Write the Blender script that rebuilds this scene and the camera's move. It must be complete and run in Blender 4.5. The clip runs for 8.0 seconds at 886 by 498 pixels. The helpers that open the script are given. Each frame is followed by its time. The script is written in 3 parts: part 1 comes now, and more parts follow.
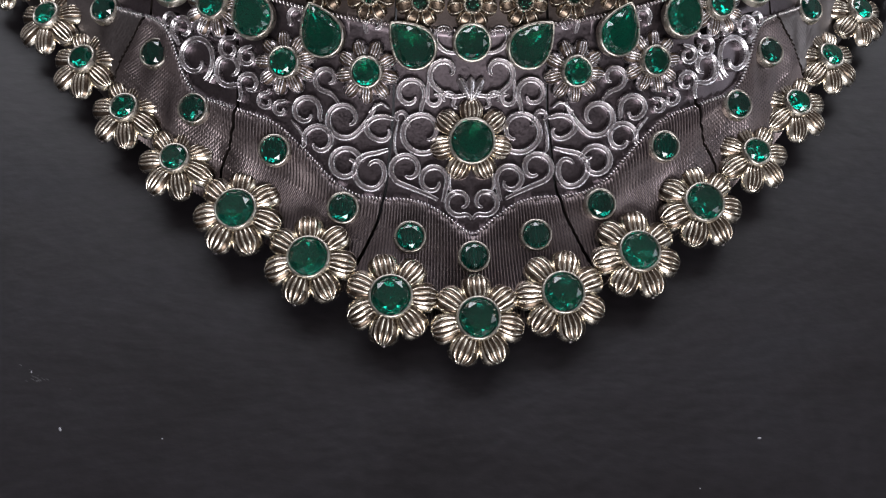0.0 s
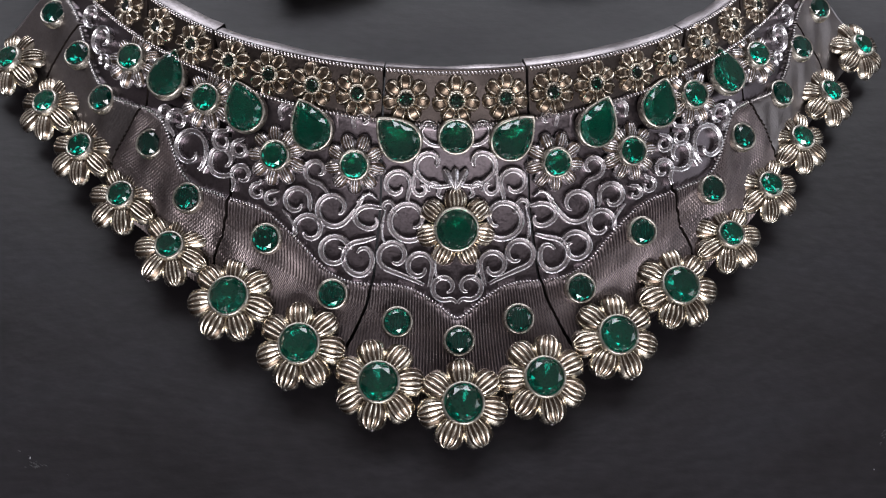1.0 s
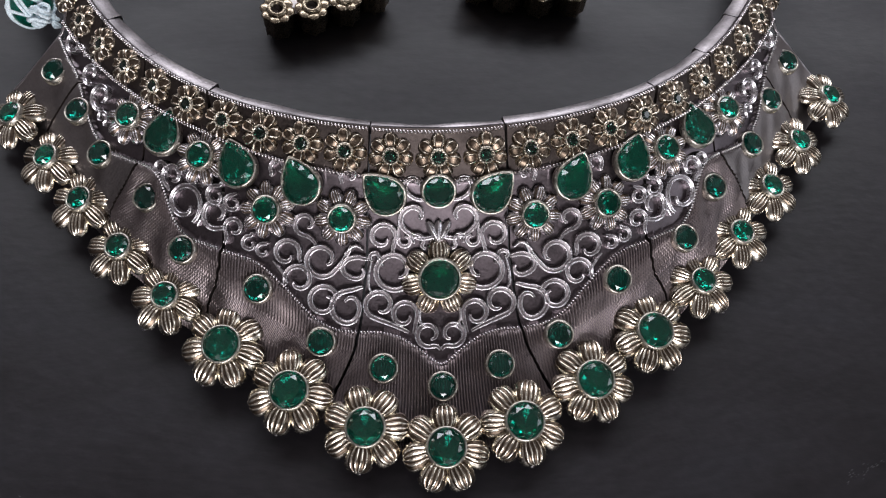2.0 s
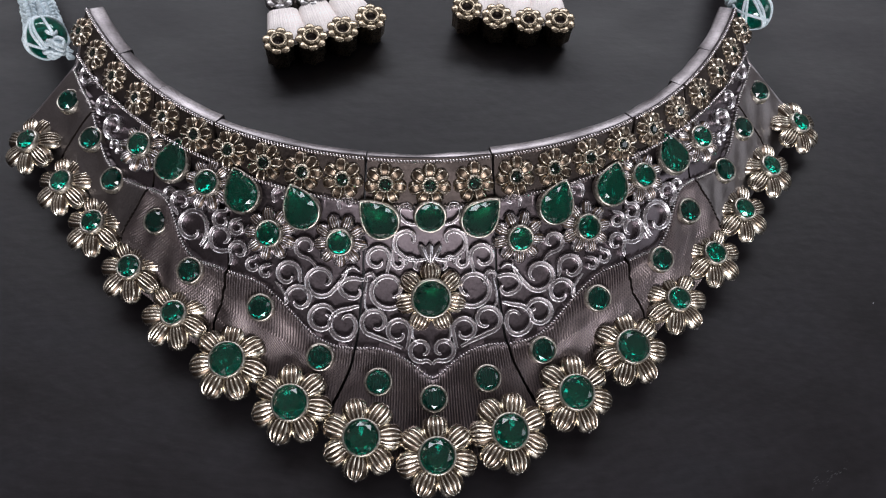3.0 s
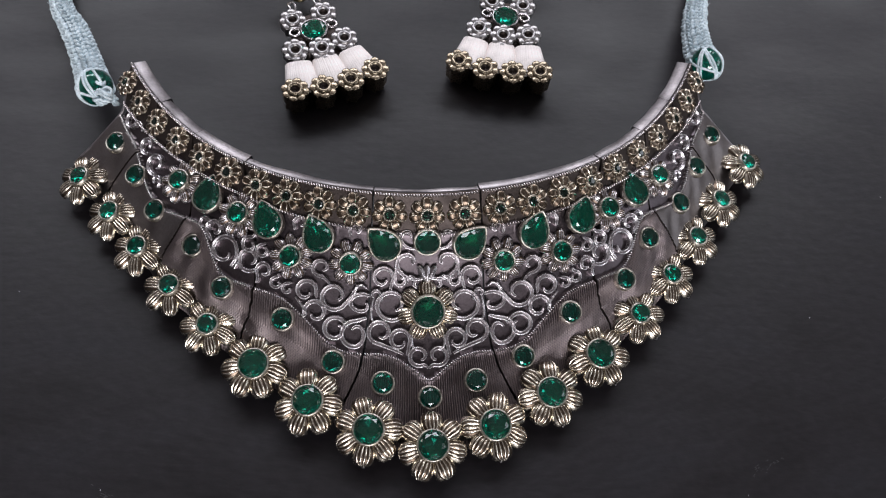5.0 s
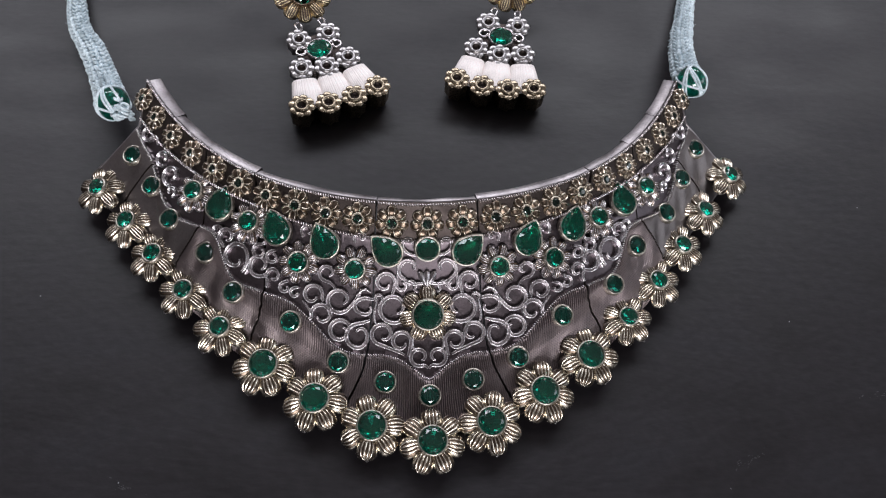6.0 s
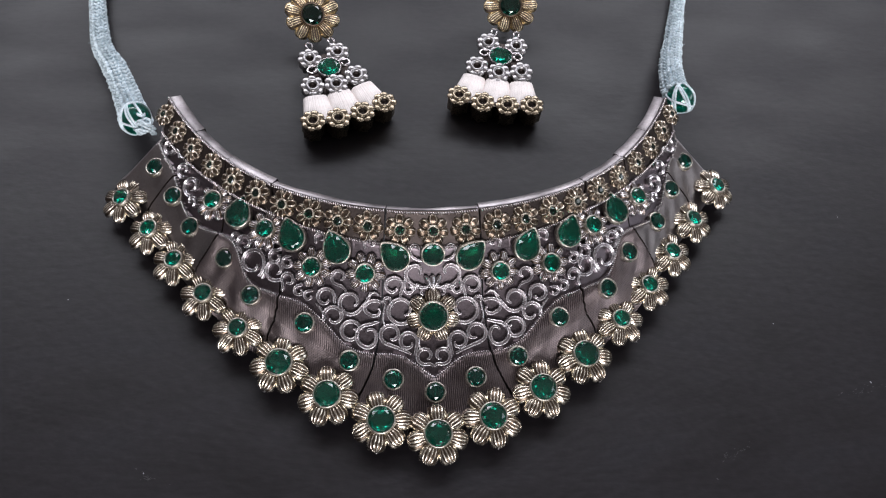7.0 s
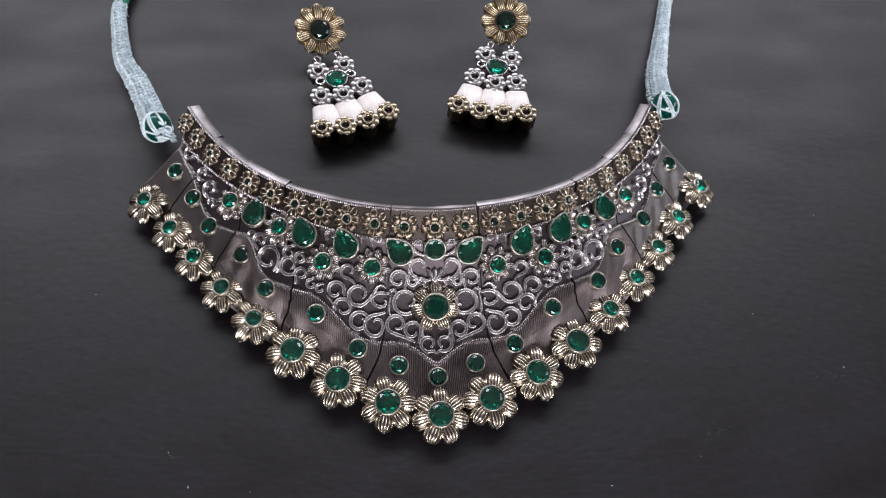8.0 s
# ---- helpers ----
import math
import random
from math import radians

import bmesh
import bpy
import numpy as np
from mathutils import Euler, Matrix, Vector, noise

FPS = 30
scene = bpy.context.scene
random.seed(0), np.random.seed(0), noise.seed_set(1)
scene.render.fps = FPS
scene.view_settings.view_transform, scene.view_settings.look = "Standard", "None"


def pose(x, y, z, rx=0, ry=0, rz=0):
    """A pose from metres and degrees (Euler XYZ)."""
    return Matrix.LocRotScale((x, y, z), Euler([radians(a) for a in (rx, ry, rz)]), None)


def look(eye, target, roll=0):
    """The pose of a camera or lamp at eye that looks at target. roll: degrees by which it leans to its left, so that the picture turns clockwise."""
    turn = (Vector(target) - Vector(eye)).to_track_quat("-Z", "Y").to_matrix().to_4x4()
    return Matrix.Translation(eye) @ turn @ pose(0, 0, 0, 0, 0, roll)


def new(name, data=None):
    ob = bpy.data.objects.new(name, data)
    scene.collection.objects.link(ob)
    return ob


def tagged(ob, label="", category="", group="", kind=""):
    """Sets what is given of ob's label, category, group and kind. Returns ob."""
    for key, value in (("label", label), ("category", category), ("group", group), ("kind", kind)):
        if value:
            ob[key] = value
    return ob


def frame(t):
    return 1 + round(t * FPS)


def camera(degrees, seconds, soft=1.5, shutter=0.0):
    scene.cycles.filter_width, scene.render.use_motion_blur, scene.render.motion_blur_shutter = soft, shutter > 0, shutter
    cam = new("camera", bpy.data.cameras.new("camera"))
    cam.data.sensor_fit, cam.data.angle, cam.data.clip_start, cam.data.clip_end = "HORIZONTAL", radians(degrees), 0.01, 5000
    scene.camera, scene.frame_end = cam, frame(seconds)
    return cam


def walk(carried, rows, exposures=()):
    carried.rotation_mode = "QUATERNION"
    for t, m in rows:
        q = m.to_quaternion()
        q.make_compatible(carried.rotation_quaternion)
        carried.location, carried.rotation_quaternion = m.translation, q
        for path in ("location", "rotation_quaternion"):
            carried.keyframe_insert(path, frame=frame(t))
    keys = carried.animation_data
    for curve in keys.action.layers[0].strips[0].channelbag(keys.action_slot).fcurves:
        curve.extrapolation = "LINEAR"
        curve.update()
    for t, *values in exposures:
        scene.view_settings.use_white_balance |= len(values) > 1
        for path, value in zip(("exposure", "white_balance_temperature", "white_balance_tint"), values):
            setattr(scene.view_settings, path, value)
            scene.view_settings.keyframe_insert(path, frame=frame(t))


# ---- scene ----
cam = camera(56.0, 8.0, soft=1.15)
PATH = [
    (0, (-0.01361, -0.04554, 0.12754), (-0.00188, 0.03990, -0.05291), 6.07),
    (0.5, (-0.01332, -0.04227, 0.13220), (-0.00062, 0.04456, -0.04753), 6.45),
    (1, (-0.01240, -0.03730, 0.13721), (0.00095, 0.05138, -0.04156), 6.50),
    (1.5, (-0.01119, -0.03515, 0.14089), (0.00273, 0.05579, -0.03669), 6.39),
    (3, (-0.01019, -0.03741, 0.15600), (0.00500, 0.05605, -0.02017), 6.85),
    (3.5, (-0.01046, -0.04076, 0.16086), (0.00542, 0.05360, -0.01476), 7.18),
    (4, (-0.01088, -0.04398, 0.16828), (0.00565, 0.05158, -0.00664), 7.44),
    (4.5, (-0.01192, -0.04785, 0.17464), (0.00491, 0.04946, 0.00073), 7.46),
    (6, (-0.01420, -0.05910, 0.18810), (0.00349, 0.04331, 0.01722), 7.46),
    (6.5, (-0.01527, -0.06318, 0.19321), (0.00300, 0.04054, 0.02319), 7.62),
    (7, (-0.01733, -0.06769, 0.19816), (0.00119, 0.03765, 0.02916), 7.58),
    (7.5, (-0.01889, -0.07430, 0.20267), (-0.00038, 0.03259, 0.03465), 7.31),
    (8, (-0.01924, -0.08099, 0.20932), (-0.00070, 0.02747, 0.04230), 6.98),
]
walk(cam, [(t, look(eye, target, roll)) for t, eye, target, roll in PATH], exposures=[(0.0, 0.0), (1.0, 0.06), (3.5, -0.16), (6.0, -0.06), (8.0, 0.09)])

# ---- world and light ----
world = bpy.data.worlds.new("sky")
scene.world = world
world.use_nodes = True
wn = world.node_tree.nodes
sky = wn.new("ShaderNodeTexSky")
sky.sky_type, sky.sun_disc = "NISHITA", False
sky.sun_elevation, sky.sun_rotation = radians(40), radians(200)
world.node_tree.links.new(sky.outputs[0], wn["Background"].inputs[0])
wn["Background"].inputs[1].default_value = 0.10


def window_light(name, m, width, height, watts, colour):
    data = bpy.data.lights.new(name, "AREA")
    data.shape, data.size, data.size_y, data.energy, data.color = "RECTANGLE", width, height, watts, colour
    ob = new(name, data)
    ob.matrix_world = m
    return ob


# These lamps stand in for unseen windows whose number and places are assumed.
window_light("window_light", look((-0.74, 1.58, 1.46), (-0.38, 0.0, 0.7)), 1.36, 0.75, 27.5, (0.915, 0.925, 1.0))
window_light("window_light", look((0.74, 1.58, 1.46), (0.38, 0.0, 0.7)), 1.36, 0.75, 27.5, (0.915, 0.925, 1.0))
# Unseen low source behind the camera, placed to brighten the lower petals.
window_light("window_light", look((0.1, -1.58, 0.61), (0.05, 0.0, 0.38)), 0.9, 0.55, 28, (0.97, 0.95, 0.98))
# Unseen east source, added to brighten the right-hand panels.
window_light("window_light", look((1.88, -0.35, 0.75), (0.0, 0.0, 0.2)), 1.1, 0.7, 6.5, (0.92, 0.95, 1.0))
scene.view_settings.exposure = 0.0


# ---- materials ----
def material(name, colour, rough=0.5, metal=0.0, grain=2000.0, grain_amount=0.15, spot=120.0, spot_amount=0.2,
             bump=0.0, bump_scale=3000.0, rough_var=0.1, coat=0.0, random_amount=0.0, tint=None, specular=0.5, patchy=False):
    mat = bpy.data.materials.new(name)
    mat.use_nodes = True
    nodes, links = mat.node_tree.nodes, mat.node_tree.links
    bsdf = nodes["Principled BSDF"]
    coord = nodes.new("ShaderNodeTexCoord")
    fine, wide = nodes.new("ShaderNodeTexNoise"), nodes.new("ShaderNodeTexNoise")
    fine.inputs["Scale"].default_value, wide.inputs["Scale"].default_value = grain, spot
    fine.inputs["Detail"].default_value, wide.inputs["Detail"].default_value = 3, 4
    stretch = nodes.new("ShaderNodeVectorMath")
    stretch.operation = "MULTIPLY"
    stretch.inputs[1].default_value = (0.5, 1, 1) if patchy else (1, 1, 1)
    links.new(coord.outputs["Object"], stretch.inputs[0]), links.new(stretch.outputs[0], fine.inputs["Vector"]), links.new(stretch.outputs[0], wide.inputs["Vector"])

    def scaled(source, low, high):
        r = nodes.new("ShaderNodeMapRange")
        r.inputs[1].default_value, r.inputs[2].default_value = 0.3, 0.7
        r.inputs[3].default_value, r.inputs[4].default_value = low, high
        links.new(source, r.inputs[0])
        return r.outputs[0]

    a = scaled(fine.outputs[0], 1 - grain_amount, 1 + grain_amount)
    b = scaled(wide.outputs[0], 1 - spot_amount, 1 + spot_amount)
    times = nodes.new("ShaderNodeMath")
    times.operation = "MULTIPLY"
    links.new(a, times.inputs[0]), links.new(b, times.inputs[1])
    factor = times.outputs[0]
    if random_amount:
        info, more = nodes.new("ShaderNodeObjectInfo"), nodes.new("ShaderNodeMath")
        r = nodes.new("ShaderNodeMapRange")
        r.inputs[3].default_value, r.inputs[4].default_value = 1 - random_amount, 1 + random_amount
        links.new(info.outputs["Random"], r.inputs[0])
        more.operation = "MULTIPLY"
        links.new(factor, more.inputs[0]), links.new(r.outputs[0], more.inputs[1])
        factor = more.outputs[0]
    mix = nodes.new("ShaderNodeMix")
    mix.data_type = "RGBA"
    mix.inputs[6].default_value = (*colour, 1)
    mix.inputs[7].default_value = (*(tint or colour), 1)
    links.new(scaled(wide.outputs[0], 0, 1), mix.inputs[0])
    scale = nodes.new("ShaderNodeVectorMath")
    scale.operation = "SCALE"
    links.new(mix.outputs[2], scale.inputs[0]), links.new(factor, scale.inputs[3])
    links.new(scale.outputs[0], bsdf.inputs["Base Color"])
    links.new(scaled(wide.outputs[0] if patchy else fine.outputs[0], max(rough - rough_var, 0.02), min(rough + rough_var, 1)), bsdf.inputs["Roughness"])
    bsdf.inputs["Metallic"].default_value = metal
    bsdf.inputs["Specular IOR Level"].default_value = specular
    bsdf.inputs["Coat Weight"].default_value = coat
    bsdf.inputs["Coat Roughness"].default_value = 0.05
    if bump:
        rough_noise, b = nodes.new("ShaderNodeTexNoise"), nodes.new("ShaderNodeBump")
        rough_noise.inputs["Scale"].default_value, rough_noise.inputs["Detail"].default_value = bump_scale, 4
        links.new(stretch.outputs[0], rough_noise.inputs["Vector"])
        links.new(rough_noise.outputs[0], b.inputs["Height"])
        b.inputs["Strength"].default_value, b.inputs["Distance"].default_value = bump, 0.0003
        links.new(b.outputs[0], bsdf.inputs["Normal"])
    return mat


TABLE = material("dark_board", (0.0125, 0.0100, 0.0118), 0.47, 0, 700, 0.25, 60, 0.5, bump=0.30, bump_scale=340, rough_var=0.055, tint=(0.0068, 0.0060, 0.0076), specular=0.275, patchy=True)
PLASTER = material("plaster", (0.28, 0.264, 0.262), 0.9, 0, 60, 0.03, 3, 0.05)
FLOOR = material("floor_boards", (0.22, 0.16, 0.11), 0.6, 0, 40, 0.1, 3, 0.1)
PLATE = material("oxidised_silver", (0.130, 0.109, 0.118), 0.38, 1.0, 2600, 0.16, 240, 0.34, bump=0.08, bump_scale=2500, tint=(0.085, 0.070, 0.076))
RIM_PLATE = material("dark_rim_ground", (0.062, 0.050, 0.046), 0.52, 1.0, 2600, 0.20, 260, 0.28, bump=0.08)
BAND = material("brushed_silver", (0.34, 0.31, 0.32), 0.36, 1.0, 2600, 0.15, 300, 0.22, bump=0.06)
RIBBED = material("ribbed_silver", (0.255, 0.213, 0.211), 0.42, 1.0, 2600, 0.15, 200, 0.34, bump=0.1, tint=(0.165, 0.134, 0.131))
WING = material("grey_wing_silver", (0.245, 0.215, 0.212), 0.42, 1.0, 2600, 0.15, 200, 0.35, bump=0.1, tint=(0.17, 0.153, 0.151))
GROOVE = material("black_patina", (0.055, 0.042, 0.038), 0.55, 0.8, 2600, 0.2, 300, 0.25)
PATINA = material("brown_patina", (0.17, 0.13, 0.105), 0.42, 1.0, 2600, 0.2, 300, 0.25)
SILVER = material("worn_silver", (0.66, 0.62, 0.63), 0.24, 1.0, 2600, 0.15, 300, 0.22, bump=0.12, tint=(0.50, 0.46, 0.465))
GOLD = material("antique_gold", (0.87, 0.81, 0.70), 0.24, 1.0, 2600, 0.10, 350, 0.28, bump=0.04, rough_var=0.06, random_amount=0.12, tint=(0.64, 0.575, 0.475))
RIM_GOLD = material("rim_gold", (0.61, 0.55, 0.465), 0.29, 1.0, 2600, 0.18, 350, 0.30, bump=0.1, random_amount=0.15, tint=(0.36, 0.31, 0.245))
EAR_GOLD = material("yellow_gold", (0.86, 0.75, 0.52), 0.30, 1.0, 2600, 0.12, 350, 0.22, bump=0.1, random_amount=0.1, tint=(0.60, 0.47, 0.29))
SCROLL_SILVER = material("scroll_silver", (0.80, 0.765, 0.785), 0.30, 1.0, 2600, 0.18, 260, 0.28, bump=0.12, tint=(0.58, 0.55, 0.565))
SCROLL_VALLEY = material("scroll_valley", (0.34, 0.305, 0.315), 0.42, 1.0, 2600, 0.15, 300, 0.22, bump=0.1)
EAR_SILVER = material("aged_silver", (0.50, 0.48, 0.485), 0.34, 1.0, 2600, 0.18, 300, 0.25, bump=0.12, tint=(0.36, 0.34, 0.34))
# Darker brown for the strips between petal ribs, for contrast with the gold.
VALLEY_BROWN = material("brown_valley", (0.145, 0.108, 0.082), 0.32, 1.0, 2600, 0.18, 350, 0.30, random_amount=0.25, tint=(0.12, 0.09, 0.066))
BEZEL = material("bezel_metal", (0.47, 0.44, 0.385), 0.33, 1.0, 2600, 0.15, 300, 0.25, bump=0.15, tint=(0.40, 0.37, 0.325))
FLANGE = material("brushed_grey_metal", (0.21, 0.19, 0.195), 0.50, 1.0, 1800, 0.2, 90, 0.35, bump=0.15, tint=(0.38, 0.35, 0.355))
THREAD = material("pale_blue_thread", (0.56, 0.67, 0.72), 0.85, 0, 3500, 0.25, 400, 0.2, bump=0.3, bump_scale=5000, tint=(0.70, 0.78, 0.82))
DUST = material("grey_dust", (0.28, 0.28, 0.30), 0.9, 0, 3000, 0.2, 400, 0.2)
SCUFF = material("pale_scuff", (0.036, 0.035, 0.037), 0.8, 0, 3000, 0.3, 400, 0.3)
GREEN_CAP = material("green_cap", (0.02, 0.20, 0.11), 0.6, 0, 2500, 0.2, 300, 0.2)
EAR_ROSE = material("dull_gold", (0.44, 0.37, 0.275), 0.30, 1.0, 2600, 0.18, 350, 0.3, bump=0.1, random_amount=0.12, tint=(0.29, 0.235, 0.17))
PUFF = material("white_silk", (0.95, 0.87, 0.84), 0.55, 0, 3500, 0.12, 160, 0.16, bump=0.2, bump_scale=4000, tint=(0.95, 0.88, 0.85))


def gem_material(name, colour, deep):
    mat = material(name, colour, 0.06, 0, 500, 0.08, 180, 0.18, rough_var=0.03, random_amount=0.22, tint=deep)
    bsdf = mat.node_tree.nodes["Principled BSDF"]
    bsdf.inputs["IOR"].default_value = 1.64
    bsdf.inputs["Transmission Weight"].default_value = 0.93
    return mat


GEM = gem_material("emerald_glass", (0.001, 0.36, 0.225), (0.001, 0.16, 0.105))
DARK_EMERALD = gem_material("deep_emerald", (0.002, 0.11, 0.065), (0.002, 0.06, 0.04))
EAR_GEM = gem_material("bright_emerald", (0.008, 0.46, 0.29), (0.004, 0.32, 0.20))
DARK_GEM = gem_material("dark_green_glass", (0.006, 0.11, 0.065), (0.02, 0.03, 0.018))

# ---- mesh helpers; lengths inside are centimetres ----
CM = 0.01


def build(name, verts, faces, mats, slots=None, smooth=True):
    me = bpy.data.meshes.new(name)
    me.from_pydata([(x * CM, y * CM, z * CM) for x, y, z in verts], [], faces)
    for m in mats:
        me.materials.append(m)
    if slots:
        me.polygons.foreach_set("material_index", slots)
    me.polygons.foreach_set("use_smooth", [smooth] * len(me.polygons))
    me.update()
    return me


def part(name, me, parent, m=None, label=""):
    ob = new(name, me)
    ob.parent = parent
    if m is not None:
        ob.matrix_basis = m
    return tagged(ob, label)


class Sheet:
    """Gathers rings, grids and blobs into one mesh."""

    def __init__(self):
        self.v, self.f, self.s = [], [], []

    def grid(self, rows, slot=0, closed=False, flip=False, slot_of=None):
        base, n = len(self.v), len(rows[0])
        for r in rows:
            self.v += [tuple(p) for p in r]
        for i in range(len(rows) - 1):
            for j in range(n if closed else n - 1):
                a, b = base + i * n + j, base + i * n + (j + 1) % n
                q = (a, b, b + n, a + n)
                self.f.append(q[::-1] if flip else q)
                self.s.append(slot_of(i, j) if slot_of else slot)
        return base

    def fan(self, ring, slot=0, flip=False):
        base = len(self.v)
        self.v += [tuple(p) for p in ring]
        q = tuple(range(base, base + len(ring)))
        self.f.append(q[::-1] if flip else q)
        self.s.append(slot)

    def blob(self, centre, axes, n=8, m=5, slot=0):
        """A stretched ball; axes: three half-axis vectors."""
        c, (a, b, d) = np.array(centre), [np.array(x) for x in axes]
        rows = []
        for i in range(m + 1):
            p = math.pi * i / m
            sp = max(math.sin(p), 0.02)
            rows.append([c + a * sp * math.cos(q) + b * sp * math.sin(q) - d * math.cos(p) for q in np.linspace(0, 2 * math.pi, n, endpoint=False)])
        self.grid(rows, slot, closed=True)

    def tube(self, path, radius, n=8, slot=0, up=(0, 0, 1)):
        path = [np.array(p, float) for p in path]
        rows = []
        for i, p in enumerate(path):
            t = path[min(i + 1, len(path) - 1)] - path[max(i - 1, 0)]
            t /= np.linalg.norm(t) + 1e-9
            a = np.cross(t, up)
            a /= np.linalg.norm(a) + 1e-9
            b = np.cross(a, t)
            r = radius(i / (len(path) - 1)) if callable(radius) else radius
            rows.append([p + r * (math.cos(q) * a + math.sin(q) * b) for q in np.linspace(0, 2 * math.pi, n, endpoint=False)])
        self.grid(rows, slot, closed=True)
        self.fan(rows[0], slot), self.fan(rows[-1], slot, True)

    def mesh(self, name, mats, smooth=True):
        return build(name, self.v, self.f, mats, self.s, smooth)


# ---- the necklace's shape: k runs along the row of edge flowers, w from that row (0) up to the rim (1) ----
def drift(x, reach):
    """The middle panels hang a little to one side."""
    return -0.07 * np.exp(-((x / reach) ** 2))


def outer(k):
    k = np.asarray(k, float)
    a = np.abs(k)
    x = 1.3646 * a - 0.00951 * a**3 + 7.185e-5 * a**5
    y = 0.1919 * a + 0.222 * a * a - 0.02728 * a**3 + 0.001292 * a**4
    return np.stack([np.sign(k) * x + drift(k, 4), y, 0.28 + 0 * a], -1)


def rim(j):
    j = np.asarray(j, float)
    a = np.abs(j)
    x = 0.7785 * a - 0.001033 * a**3
    across = x - 0.0024 * a * a
    return np.stack([np.sign(j) * across + drift(x, 5), 4.83 + 0.07 * (1 - np.exp(-((x / 2.2) ** 2))) + 0.0515 * x * x + 0.00058 * x**4, 2.98 - 0.0175 * x * x], -1)


JOINT_K, JOINT_J = [0, 1.42, 3.3, 5.2, 7.2, 8.7], [0, 1.5, 5.5, 7.5, 9.5, 11.7]


def rim_place(k):
    return np.sign(k) * np.interp(np.abs(k), JOINT_K, JOINT_J)


def S(k, w):
    k, w = np.asarray(k, float), np.asarray(w, float)
    o, r = outer(k), rim(rim_place(k))
    power = 0.8 + 1.2 * np.exp(-((k / 2.5) ** 2))
    rise = np.sign(w) * np.abs(w) ** power
    return o + (r - o) * np.stack([w, w, rise], -1)


def slopes(k, w):
    e = 1e-3
    w = np.maximum(w, 0.02)
    return (S(k + e, w) - S(k - e, w)) / (2 * e), (S(k, w + e) - S(k, w - e)) / (2 * e)


def N(k, w):
    a, b = slopes(k, w)
    n = np.cross(a, b)
    return n / np.linalg.norm(n, axis=-1, keepdims=True)


def over(k, w, h):
    return S(k, w) + np.asarray(h, float)[..., None] * N(k, w)


def frame_at(place, normal, spin=0.0):
    """A pose (metres) with z along the normal and y up the slope; place in centimetres."""
    z = Vector(normal).normalized()
    x = Vector((0, 1, 0)).cross(z).normalized()
    m = Matrix((x, z.cross(x), z)).transposed().to_4x4()
    return Matrix.Translation(Vector(place) * CM) @ m @ Matrix.Rotation(radians(spin), 4, "Z")


def on_panel(k, w, h=0.0, spin=0.0):
    return frame_at(over(k, w, h), N(k, w), spin)


def near(k0, w0, a, b):
    """(k, w) of the point a to the side and b up the slope, in centimetres, from (k0, w0)."""
    sk, sw = slopes(k0, w0)
    n = np.cross(sk, sw)
    n /= np.linalg.norm(n)
    x = np.cross((0, 1, 0), n)
    x /= np.linalg.norm(x)
    y = np.cross(n, x)
    m = np.array([[sk @ x, sw @ x], [sk @ y, sw @ y]])
    dk, dw = np.linalg.solve(m, np.stack([np.ravel(a), np.ravel(b)]))
    return k0 + dk, w0 + dw


def joint(i, w):
    """The k of the i-th hinge from the middle at w; past the last one the end of the band."""
    if i == 0:
        return np.interp(w, [0, 0.08, 0.27, 0.39, 0.62, 0.86, 1], [1.58, 1.48, 1.29, 1.24, 1.25, 1.37, 1.42])
    if i == 1:
        return np.interp(w, [0, 0.16, 0.25, 0.34, 0.53, 0.77, 1], [3.42, 3.29, 3.16, 3.10, 3.09, 3.12, 3.3])
    if i == 2:
        return np.interp(w, [0, 0.19, 0.5, 0.75, 1], [5.48, 5.32, 4.89, 4.95, 5.2])
    if i == 3:
        return np.interp(w, [0, 0.2, 0.5, 0.79, 1], [7.38, 7.30, 7.05, 6.75, 7.0])
    return np.interp(w, [0, 0.25, 0.7, 0.85, 1], [8.35, 8.15, 7.88, 8.2, 8.6])


BORDER_K = [0, 0.13, 0.37, 0.66, 0.95, 1.21, 1.56, 1.83, 2.02, 2.2, 2.4, 2.55, 2.76, 3.06, 3.31, 3.62, 3.82, 4.02, 4.17, 4.33, 4.53, 4.87, 5.27, 5.6, 5.78, 6.05, 6.3, 6.6, 6.87, 7.15, 7.5, 7.85, 8.2]
BORDER_W = [0.305, 0.32, 0.357, 0.381, 0.377, 0.355, 0.328, 0.335, 0.365, 0.395, 0.42, 0.435, 0.432, 0.405, 0.385, 0.352, 0.348, 0.38, 0.44, 0.50, 0.515, 0.49, 0.442, 0.402, 0.392, 0.392, 0.415, 0.475, 0.535, 0.585, 0.605, 0.645, 0.70]
BORDER_FINE = [float(np.mean(np.interp(np.array([-0.08, -0.04, 0, 0.04, 0.08]) * (1 if k > 0.25 else 0) + k, BORDER_K, BORDER_W))) for k in np.arange(0, 9, 0.01)]


def border(k):
    """The w of the twisted wire between the ribbed hem and the scrollwork."""
    return np.interp(np.abs(k), np.arange(0, 9, 0.01), BORDER_FINE)


def rim_foot(k):
    """The w of the wire below the row of rim rosettes."""
    return 1 - 0.62 / np.linalg.norm((rim(rim_place(k)) - outer(k))[..., :2], axis=-1)


